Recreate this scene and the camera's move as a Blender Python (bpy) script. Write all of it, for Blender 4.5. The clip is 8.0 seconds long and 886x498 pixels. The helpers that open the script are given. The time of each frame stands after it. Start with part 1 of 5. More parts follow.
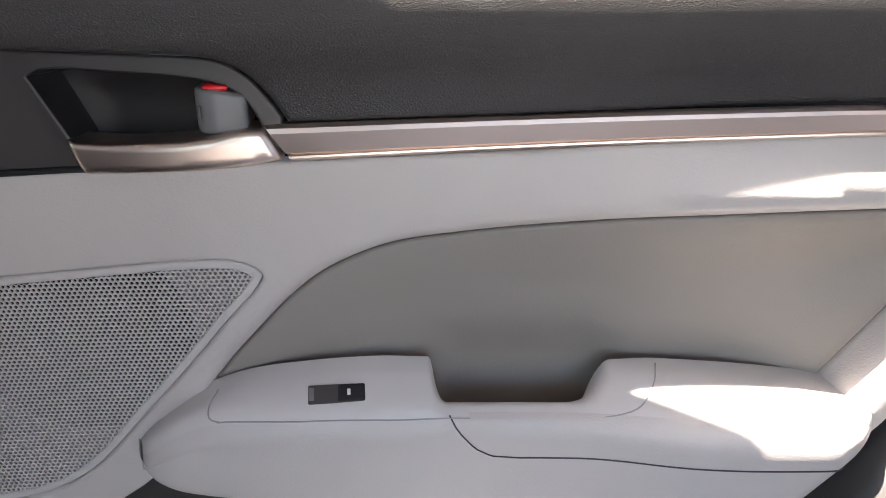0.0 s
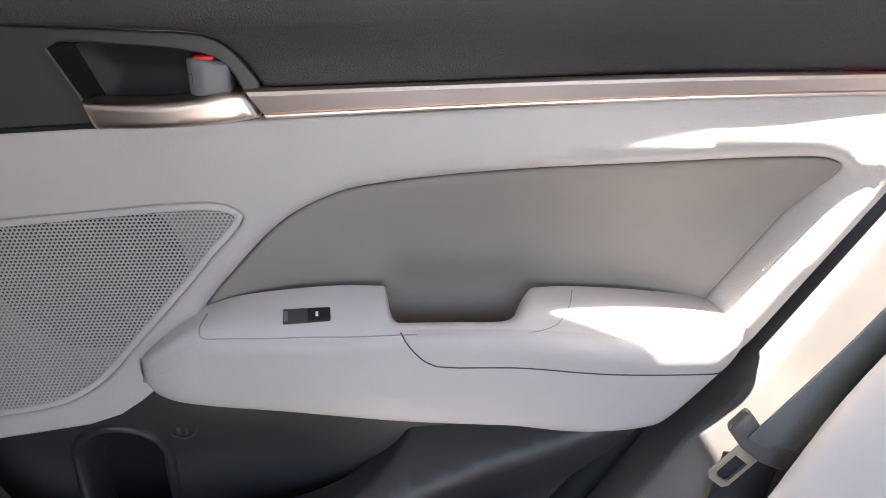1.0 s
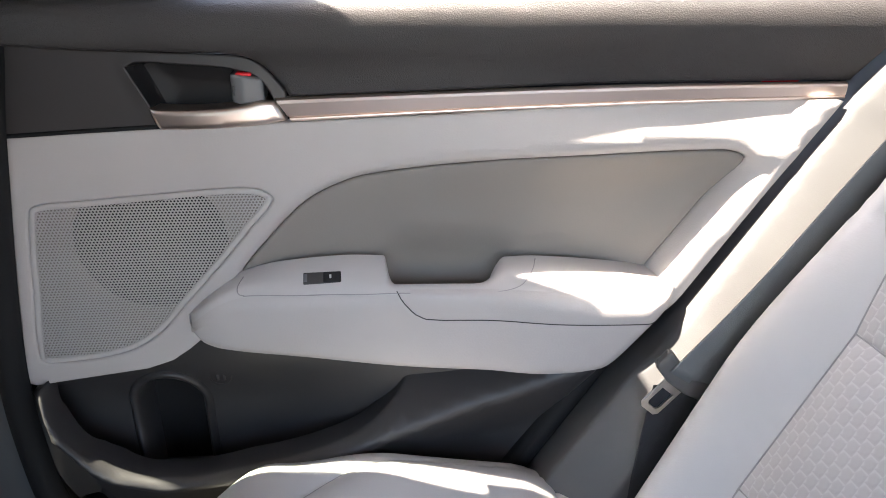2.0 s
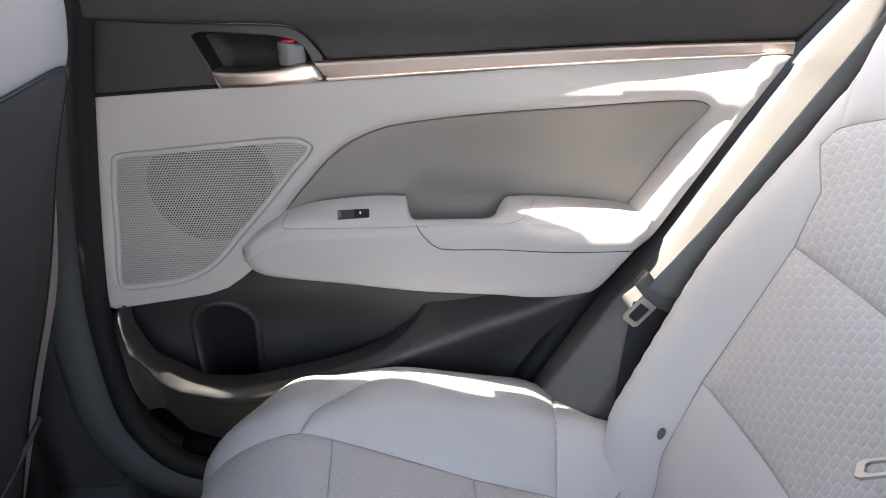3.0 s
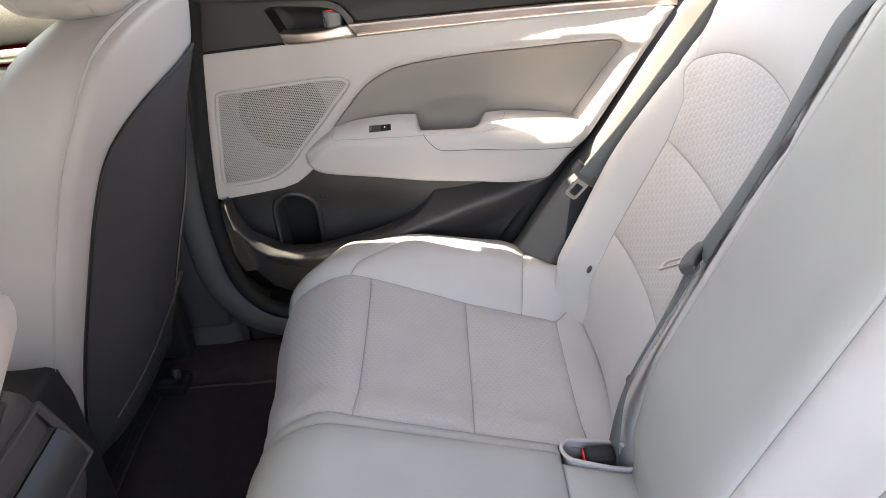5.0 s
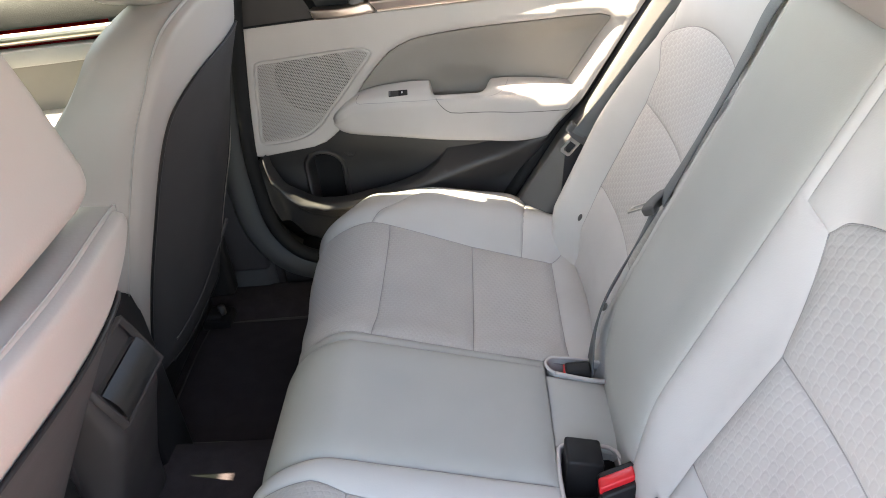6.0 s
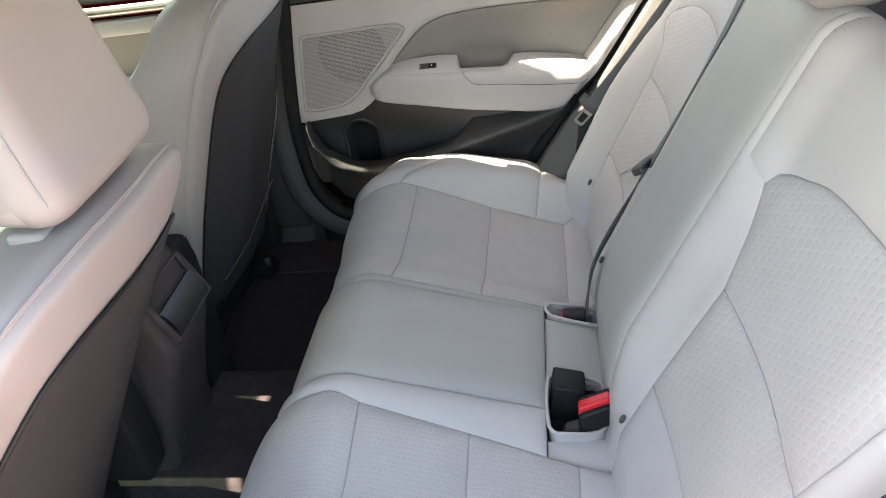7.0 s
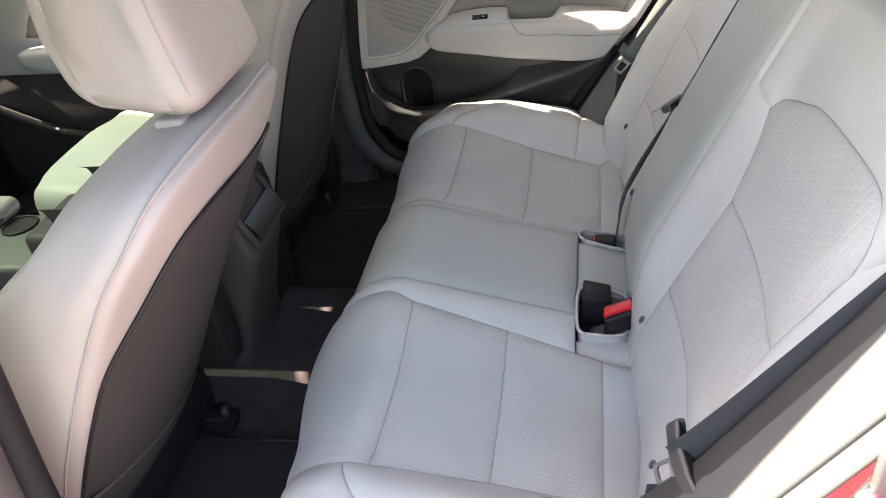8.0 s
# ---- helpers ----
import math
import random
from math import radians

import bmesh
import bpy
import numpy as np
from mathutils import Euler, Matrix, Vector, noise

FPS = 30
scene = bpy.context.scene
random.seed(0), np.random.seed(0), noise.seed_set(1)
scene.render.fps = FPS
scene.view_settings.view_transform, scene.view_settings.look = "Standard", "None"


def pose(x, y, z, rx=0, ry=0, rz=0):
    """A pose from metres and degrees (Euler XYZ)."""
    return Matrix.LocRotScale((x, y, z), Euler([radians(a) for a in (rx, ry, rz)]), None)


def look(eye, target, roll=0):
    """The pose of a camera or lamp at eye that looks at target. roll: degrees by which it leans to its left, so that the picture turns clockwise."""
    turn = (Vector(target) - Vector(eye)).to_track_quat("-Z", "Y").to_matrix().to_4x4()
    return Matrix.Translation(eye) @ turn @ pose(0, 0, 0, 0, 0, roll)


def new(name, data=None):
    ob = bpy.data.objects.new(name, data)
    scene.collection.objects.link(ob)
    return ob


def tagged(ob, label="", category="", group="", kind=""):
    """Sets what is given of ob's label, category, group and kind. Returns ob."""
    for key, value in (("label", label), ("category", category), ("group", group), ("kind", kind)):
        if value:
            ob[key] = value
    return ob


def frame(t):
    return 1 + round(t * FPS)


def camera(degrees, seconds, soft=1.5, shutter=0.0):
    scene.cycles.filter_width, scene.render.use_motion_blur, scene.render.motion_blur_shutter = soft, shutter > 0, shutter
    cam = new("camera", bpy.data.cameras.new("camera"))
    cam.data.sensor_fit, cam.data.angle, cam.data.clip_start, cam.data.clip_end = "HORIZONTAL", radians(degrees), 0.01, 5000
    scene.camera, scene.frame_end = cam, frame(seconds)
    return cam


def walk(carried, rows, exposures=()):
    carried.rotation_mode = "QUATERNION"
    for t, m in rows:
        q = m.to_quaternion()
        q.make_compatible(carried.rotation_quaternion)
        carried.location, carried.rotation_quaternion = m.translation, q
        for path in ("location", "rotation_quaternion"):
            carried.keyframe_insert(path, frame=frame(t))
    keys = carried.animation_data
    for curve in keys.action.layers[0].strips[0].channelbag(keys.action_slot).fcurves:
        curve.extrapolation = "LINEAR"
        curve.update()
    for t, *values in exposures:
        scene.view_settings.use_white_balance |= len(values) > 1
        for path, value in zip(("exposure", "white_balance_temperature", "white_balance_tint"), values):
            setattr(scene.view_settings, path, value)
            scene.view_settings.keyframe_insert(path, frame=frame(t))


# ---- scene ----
cam = camera(60.2, 8.0, soft=0.95)
PATH = [
    (0, (-0.056, 0.219, 1.083), (0.096, 2.051, 0.294), -0.4),
    (0.5, (-0.048, 0.165, 1.086), (0.134, 1.986, 0.278), -0.1),
    (1, (-0.043, 0.106, 1.092), (0.161, 1.922, 0.277), -0.0),
    (2.5, (-0.031, -0.137, 1.132), (0.101, 1.699, 0.351), -1.0),
    (3, (-0.03, -0.213, 1.118), (0.065, 1.619, 0.32), -1.6),
    (3.5, (-0.041, -0.303, 1.146), (0.031, 1.517, 0.32), -2.1),
    (4, (-0.025, -0.414, 1.17), (-0.005, 1.391, 0.308), -3.3),
    (4.5, (0.011, -0.518, 1.21), (-0.013, 1.257, 0.287), -4.6),
    (5.8, (0.075, -0.754, 1.338), (-0.046, 0.928, 0.263), -6.6),
    (6, (0.085, -0.79, 1.34), (-0.06, 0.891, 0.266), -6.9),
    (6.5, (0.113, -0.861, 1.36), (-0.102, 0.804, 0.273), -7.4),
    (7, (0.164, -0.941, 1.372), (-0.123, 0.707, 0.275), -7.9),
    (7.5, (0.18, -1.023, 1.383), (-0.172, 0.6, 0.269), -8.3),
    (8, (0.18, -1.127, 1.395), (-0.217, 0.464, 0.25), -8.5),
]
walk(cam, [(t, look(eye, target, roll)) for t, eye, target, roll in PATH], ((0, 3.3, 7100, 15), (1, 3.5, 7100, 15), (2.5, 3.34, 7100, 13), (4.5, 3.66, 7900, 14), (6, 3.46, 8100, 10), (6.5, 3.34, 8000, 6), (8, 3.06, 8100, 10)))

# ---- light ----
SUN_TO = Vector((-0.62, 0.08, 1.0)).normalized()
world = bpy.data.worlds.new("sky")
scene.world = world
world.use_nodes = True
wn = world.node_tree
sky = wn.nodes.new("ShaderNodeTexSky")
sky.sky_type, sky.sun_disc = "NISHITA", False
sky.sun_elevation = math.asin(SUN_TO.z)
sky.sun_rotation = math.atan2(SUN_TO.x, SUN_TO.y)
sky.air_density, sky.dust_density = 1.0, 2.0
wn.nodes["Background"].inputs["Strength"].default_value = 0.15
wn.links.new(sky.outputs["Color"], wn.nodes["Background"].inputs["Color"])
sun = new("sun", bpy.data.lights.new("sun", "SUN"))
sun.data.energy, sun.data.angle, sun.data.color = 5.0, radians(0.6), (1.0, 0.95, 0.86)
sun.matrix_world = look(SUN_TO * 20, (0, 0, 0))


# ---- materials ----
def material(name, color, rough=0.5, metal=0.0, vary=0.08, vscale=7.0, grain=0.0, gscale=900.0, coat=0.0, sheen=0.0, stain=0.0):
    """A principled surface with slow and fine variation of tone, roughness and relief, in metres."""
    m = bpy.data.materials.new(name)
    m.use_nodes = True
    t = m.node_tree
    n, l = t.nodes, t.links
    b = n["Principled BSDF"]
    co = n.new("ShaderNodeTexCoord")
    slow = n.new("ShaderNodeTexNoise")
    slow.inputs["Scale"].default_value, slow.inputs["Detail"].default_value = vscale, 4
    l.new(co.outputs["Object"], slow.inputs["Vector"])
    fine = n.new("ShaderNodeTexNoise")
    fine.inputs["Scale"].default_value, fine.inputs["Detail"].default_value = gscale, 2
    l.new(co.outputs["Object"], fine.inputs["Vector"])
    ramp = n.new("ShaderNodeMapRange")
    ramp.inputs["From Min"].default_value, ramp.inputs["From Max"].default_value = 0.3, 0.7
    ramp.inputs["To Min"].default_value, ramp.inputs["To Max"].default_value = 1 - vary, 1 + vary
    l.new(slow.outputs["Fac"], ramp.inputs["Value"])
    mul = n.new("ShaderNodeVectorMath")
    mul.operation = "SCALE"
    mul.inputs[0].default_value = color
    l.new(ramp.outputs["Result"], mul.inputs["Scale"])
    l.new(mul.outputs["Vector"], b.inputs["Base Color"])
    rr = n.new("ShaderNodeMapRange")
    rr.inputs["From Min"].default_value, rr.inputs["From Max"].default_value = 0.3, 0.7
    rr.inputs["To Min"].default_value, rr.inputs["To Max"].default_value = rough * 0.88, min(1, rough * 1.12)
    l.new(slow.outputs["Fac"], rr.inputs["Value"])
    l.new(rr.outputs["Result"], b.inputs["Roughness"])
    b.inputs["Metallic"].default_value = metal
    b.inputs["Coat Weight"].default_value = coat
    b.inputs["Sheen Weight"].default_value = sheen
    if grain:
        bump = n.new("ShaderNodeBump")
        bump.inputs["Strength"].default_value = grain
        bump.inputs["Distance"].default_value = 0.001
        l.new(fine.outputs["Fac"], bump.inputs["Height"])
        l.new(bump.outputs["Normal"], b.inputs["Normal"])
    return m


def calc(t, op, a, b=None):
    """A math node on sockets or numbers; returns its output."""
    node = t.nodes.new("ShaderNodeMath")
    node.operation = op
    for socket, value in zip(node.inputs, (a, b)):
        if value is None:
            continue
        if isinstance(value, (int, float)):
            socket.default_value = value
        else:
            t.links.new(value, socket)
    return node.outputs[0]


def leather(name, color, rough, depth, cell=420.0, vary=0.05):
    """Moulded or sewn skin with a creased pebble grain."""
    m = material(name, color, rough, vary=vary)
    t = m.node_tree
    n, l = t.nodes, t.links
    co = n.new("ShaderNodeTexCoord")
    warp = n.new("ShaderNodeMapping")
    warp.inputs["Scale"].default_value = (0.7, 1.0, 1.25)
    l.new(co.outputs["Object"], warp.inputs["Vector"])
    vor = n.new("ShaderNodeTexVoronoi")
    vor.feature = "SMOOTH_F1"
    vor.inputs["Scale"].default_value = cell
    l.new(warp.outputs["Vector"], vor.inputs["Vector"])
    bump = n.new("ShaderNodeBump")
    bump.inputs["Strength"].default_value, bump.inputs["Distance"].default_value = depth, 0.0008
    l.new(vor.outputs["Distance"], bump.inputs["Height"])
    l.new(bump.outputs["Normal"], n["Principled BSDF"].inputs["Normal"])
    return m


def cloth(name, color, tick=0.0, pitch=0.0125, turn=False):
    """Knitted seat cloth; with tick, an embossed honeycomb whose cells have a pale edge on two sides, laid in the mesh's UV metres."""
    m = material(name, color, 0.85, vary=0.05, vscale=9.0, sheen=0.15)
    t = m.node_tree
    n, l = t.nodes, t.links
    b = n["Principled BSDF"]
    uv = n.new("ShaderNodeTexCoord").outputs["UV"]
    split = n.new("ShaderNodeSeparateXYZ")
    l.new(uv, split.inputs[0])
    u, v = (split.outputs[1], split.outputs[0]) if turn else (split.outputs[0], split.outputs[1])
    weave = n.new("ShaderNodeTexNoise")
    weave.inputs["Scale"].default_value, weave.inputs["Detail"].default_value = 1400, 1
    l.new(uv, weave.inputs["Vector"])
    height = calc(t, "MULTIPLY", weave.outputs["Fac"], 0.35)
    if tick:
        row = calc(t, "FLOOR", calc(t, "DIVIDE", v, pitch * 0.866))
        odd = calc(t, "MULTIPLY", calc(t, "MODULO", calc(t, "ABSOLUTE", row), 2.0), 0.5)
        cu = calc(t, "SUBTRACT", calc(t, "FRACT", calc(t, "ADD", calc(t, "DIVIDE", u, pitch), odd)), 0.5)
        cv = calc(t, "SUBTRACT", calc(t, "FRACT", calc(t, "DIVIDE", v, pitch * 0.866)), 0.5)
        au, av = calc(t, "ABSOLUTE", cu), calc(t, "ABSOLUTE", cv)
        cell = calc(t, "MAXIMUM", au, calc(t, "ADD", calc(t, "MULTIPLY", au, 0.5), calc(t, "MULTIPLY", av, 0.75)))
        dome = n.new("ShaderNodeMapRange")
        dome.interpolation_type = "SMOOTHSTEP"
        dome.inputs["From Min"].default_value, dome.inputs["From Max"].default_value = 0.24, 0.48
        dome.inputs["To Min"].default_value, dome.inputs["To Max"].default_value = 1.0, 0.0
        l.new(cell, dome.inputs["Value"])
        dash = n.new("ShaderNodeMapRange")
        dash.interpolation_type = "SMOOTHSTEP"
        dash.inputs["From Min"].default_value, dash.inputs["From Max"].default_value = 0.34, 0.46
        dash.inputs["To Min"].default_value, dash.inputs["To Max"].default_value = 0.0, tick
        l.new(calc(t, "MULTIPLY", cell, calc(t, "ADD", 0.82, calc(t, "MULTIPLY", calc(t, "SIGN", calc(t, "ADD", cu, cv)), 0.18))), dash.inputs["Value"])
        height = calc(t, "ADD", height, calc(t, "MULTIPLY", dome.outputs["Result"], 0.75))
        mix = n.new("ShaderNodeMix")
        mix.data_type = "RGBA"
        l.new(dash.outputs["Result"], mix.inputs["Factor"])
        l.new(b.inputs["Base Color"].links[0].from_socket, mix.inputs["A"])
        mix.inputs["B"].default_value = (0.86, 0.85, 0.83, 1)
        l.new(mix.outputs["Result"], b.inputs["Base Color"])
    bump = n.new("ShaderNodeBump")
    bump.inputs["Strength"].default_value, bump.inputs["Distance"].default_value = 0.45, 0.0012
    l.new(height, bump.inputs["Height"])
    l.new(bump.outputs["Normal"], b.inputs["Normal"])
    return m


BEIGE = leather("beige_moulded_plastic", (0.52, 0.482, 0.465), 0.47, 0.18, cell=700.0)
BEIGE_SMOOTH = material("beige_smooth_plastic", (0.54, 0.508, 0.492), 0.33, grain=0.03, vary=0.04)
INSERT = leather("taupe_leatherette", (0.265, 0.238, 0.218), 0.55, 0.15, cell=700.0)
ARM_SOFT = leather("beige_armrest_skin", (0.52, 0.482, 0.465), 0.45, 0.2, cell=800.0)
DARK = leather("dark_grained_skin", (0.034, 0.031, 0.031), 0.52, 0.6, cell=1150.0)
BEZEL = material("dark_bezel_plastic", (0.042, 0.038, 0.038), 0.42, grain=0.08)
BLACK = material("black_plastic", (0.018, 0.017, 0.018), 0.45, grain=0.1)
DOOR_LOWER = material("dark_charcoal_door_plastic", (0.042, 0.039, 0.040), 0.44, grain=0.12)
LOWER = material("charcoal_plastic", (0.062, 0.055, 0.057), 0.55, grain=0.12)
RUBBER = material("black_rubber", (0.016, 0.016, 0.017), 0.7, grain=0.1)
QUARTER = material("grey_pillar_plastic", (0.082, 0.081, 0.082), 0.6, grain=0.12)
def tinted(name, tone):
    """Tinted car glass: see-through with a faint glossy face."""
    m = bpy.data.materials.new(name)
    m.use_nodes = True
    t = m.node_tree
    clear, shine, mix = (t.nodes.new(k) for k in ("ShaderNodeBsdfTransparent", "ShaderNodeBsdfGlossy", "ShaderNodeMixShader"))
    mix.inputs[0].default_value = 0.06
    clear.inputs["Color"].default_value = (*tone, 1)
    shine.inputs["Roughness"].default_value = 0.02
    t.links.new(clear.outputs[0], mix.inputs[1])
    t.links.new(shine.outputs[0], mix.inputs[2])
    t.links.new(mix.outputs[0], t.nodes["Material Output"].inputs["Surface"])
    return m


TINT = tinted("green_tinted_glass", (0.68, 0.74, 0.69))
# Much darker than real windscreen glass, to dim the sun on the front seats.
SCREEN = tinted("green_windscreen_glass", (0.085, 0.122, 0.098))
CONSOLE = material("dark_console_plastic", (0.050, 0.043, 0.044), 0.5, grain=0.12)
GLOSS = material("black_flap_plastic", (0.016, 0.015, 0.016), 0.42, grain=0.05)
KNOB = material("grey_knob_plastic", (0.15, 0.152, 0.158), 0.4, grain=0.06)
CHROME = material("satin_chrome", (0.74, 0.62, 0.555), 0.3, 1.0, vary=0.02)
STEEL = material("bright_steel", (0.52, 0.52, 0.51), 0.3, 1.0, vary=0.04)
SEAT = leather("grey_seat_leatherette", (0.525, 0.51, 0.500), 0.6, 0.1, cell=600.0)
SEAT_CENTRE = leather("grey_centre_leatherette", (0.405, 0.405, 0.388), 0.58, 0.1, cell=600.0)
CLOTH = cloth("patterned_seat_cloth", (0.475, 0.455, 0.443), tick=0.10, pitch=0.0085)
CLOTH_T = cloth("patterned_back_cloth", (0.455, 0.437, 0.425), tick=0.17, pitch=0.0118, turn=True)
# Same fabric as CLOTH_T; pattern weakened to paint in how light falls near.
CLOTH_FAINT = cloth("faint_back_cloth", (0.455, 0.437, 0.425), tick=0.10, pitch=0.0128, turn=True)
CLOTH_PLAIN = cloth("plain_seat_cloth", (0.46, 0.455, 0.455))
FRONT = leather("beige_front_leatherette", (0.325, 0.294, 0.284), 0.55, 0.1, cell=500.0)
SEAM = material("grey_stitch", (0.33, 0.32, 0.315), 0.85)
SEAM_LIGHT = material("pale_stitch", (0.55, 0.5, 0.48), 0.8)
POCKET = material("charcoal_seat_back", (0.040, 0.037, 0.039), 0.7, grain=0.15, gscale=1300)
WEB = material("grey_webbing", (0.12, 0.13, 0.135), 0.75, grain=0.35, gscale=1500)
# The same webbing again, with shade painted into its colour.
WEB_SHADED = material("shaded_webbing", (0.024, 0.026, 0.031), 0.75, grain=0.35, gscale=1500)
CARPET = material("dark_carpet", (0.042, 0.034, 0.037), 0.95, vary=0.25, vscale=40, grain=0.9, gscale=700)
MAT = material("floor_mat_pile", (0.036, 0.030, 0.034), 0.95, vary=0.2, vscale=30, grain=0.8, gscale=900)
for dull in (POCKET, CARPET, MAT, CONSOLE, BLACK, RUBBER, LOWER, WEB_SHADED):
    dull.node_tree.nodes["Principled BSDF"].inputs["Specular IOR Level"].default_value = 0.2
RED = material("red_plastic", (0.75, 0.02, 0.03), 0.35, vary=0.03)
PAINT = material("red_car_paint", (0.62, 0.012, 0.018), 0.25, vary=0.03, coat=0.8)
WHITE = material("white_print", (0.85, 0.85, 0.83), 0.5, vary=0.02)
HEADLINER = material("pale_headliner", (0.44, 0.425, 0.40), 0.9, vary=0.03, grain=0.3)
ASPHALT = material("pale_concrete", (0.24, 0.23, 0.22), 0.9, vary=0.12, vscale=3, grain=0.6, gscale=200)
GLASS = bpy.data.materials.new("window_glass")
GLASS.use_nodes = True
GLASS.node_tree.nodes["Principled BSDF"].inputs["Transmission Weight"].default_value = 1.0
GLASS.node_tree.nodes["Principled BSDF"].inputs["Roughness"].default_value = 0.0
GLASS.node_tree.nodes["Principled BSDF"].inputs["IOR"].default_value = 1.05


# ---- builders ----
def thing(name, at, label, category, group="", kind=""):
    ob = new(name)
    ob.location = at
    ob.empty_display_size = 0.05
    return tagged(ob, label, category, group, kind)


def fix(ob, parent):
    """Puts a mesh laid out in world metres under its thing or part."""
    if parent is not None:
        ob.parent = parent
        if parent.data is None:
            ob.matrix_parent_inverse = Matrix.Translation(parent.location).inverted()
    return ob


def part(name, bm, mat, parent, label="", smooth=True):
    me = bpy.data.meshes.new(name)
    bm.normal_update()
    bm.to_mesh(me)
    bm.free()
    me.materials.append(mat)
    me.shade_smooth() if smooth else me.shade_flat()
    ob = fix(new(name, me), parent)
    return tagged(ob, label)


def spline(points, per=8, closed=True, sharp=()):
    """A smooth line through plan points (Catmull-Rom); the points named in sharp stay corners."""
    p = [np.array(q, float) for q in points]
    n, out = len(p), []
    for i in range(n if closed else n - 1):
        a, b = p[i], p[(i + 1) % n]
        if closed or i > 0:
            before = p[i - 1]
        else:
            before = 2 * a - b
        if closed or i + 2 < n:
            after = p[(i + 2) % n]
        else:
            after = 2 * b - a
        la = np.linalg.norm(b - a) + 1e-9
        ma = (b - before) / (np.linalg.norm(b - a) + np.linalg.norm(a - before) + 1e-9) * la
        mb = (after - a) / (np.linalg.norm(after - b) + np.linalg.norm(b - a) + 1e-9) * la
        if i in sharp:
            ma = b - a
        if (i + 1) % n in sharp:
            mb = b - a
        for k in range(per):
            s = k / per
            out.append((2 * s**3 - 3 * s**2 + 1) * a + (s**3 - 2 * s**2 + s) * ma + (3 * s**2 - 2 * s**3) * b + (s**3 - s**2) * mb)
    if not closed:
        out.append(p[-1])
    return np.array(out)


def loop_distance(q, ring):
    """Distance of points q from a closed ring, and whether they lie inside."""
    a, b = ring, np.roll(ring, -1, axis=0)
    dist = np.full(len(q), 1e9)
    inside = np.zeros(len(q), bool)
    for s, e in zip(a, b):
        d = e - s
        k = np.clip(((q - s) @ d) / (d @ d + 1e-12), 0, 1)
        dist = np.minimum(dist, np.hypot(*(q - s - k[:, None] * d).T))
        cross = (s[1] > q[:, 1]) != (e[1] > q[:, 1])
        if abs(e[1] - s[1]) > 1e-12:
            inside ^= cross & (q[:, 0] < s[0] + (q[:, 1] - s[1]) * (e[0] - s[0]) / (e[1] - s[1]))
    return dist, inside


def resample(ring, step):
    out = []
    for s, e in zip(ring, np.roll(ring, -1, axis=0)):
        k = max(1, int(math.ceil(np.linalg.norm(e - s) / step)))
        out += [s + (e - s) * i / k for i in range(k)]
    return np.array(out)


def rounding(d, r):
    """How far a rounded edge of radius r has dropped at distance d from it."""
    k = np.clip(1 - d / r, 0, 1)
    return r * (1 - np.sqrt(np.maximum(0, 1 - k * k)))


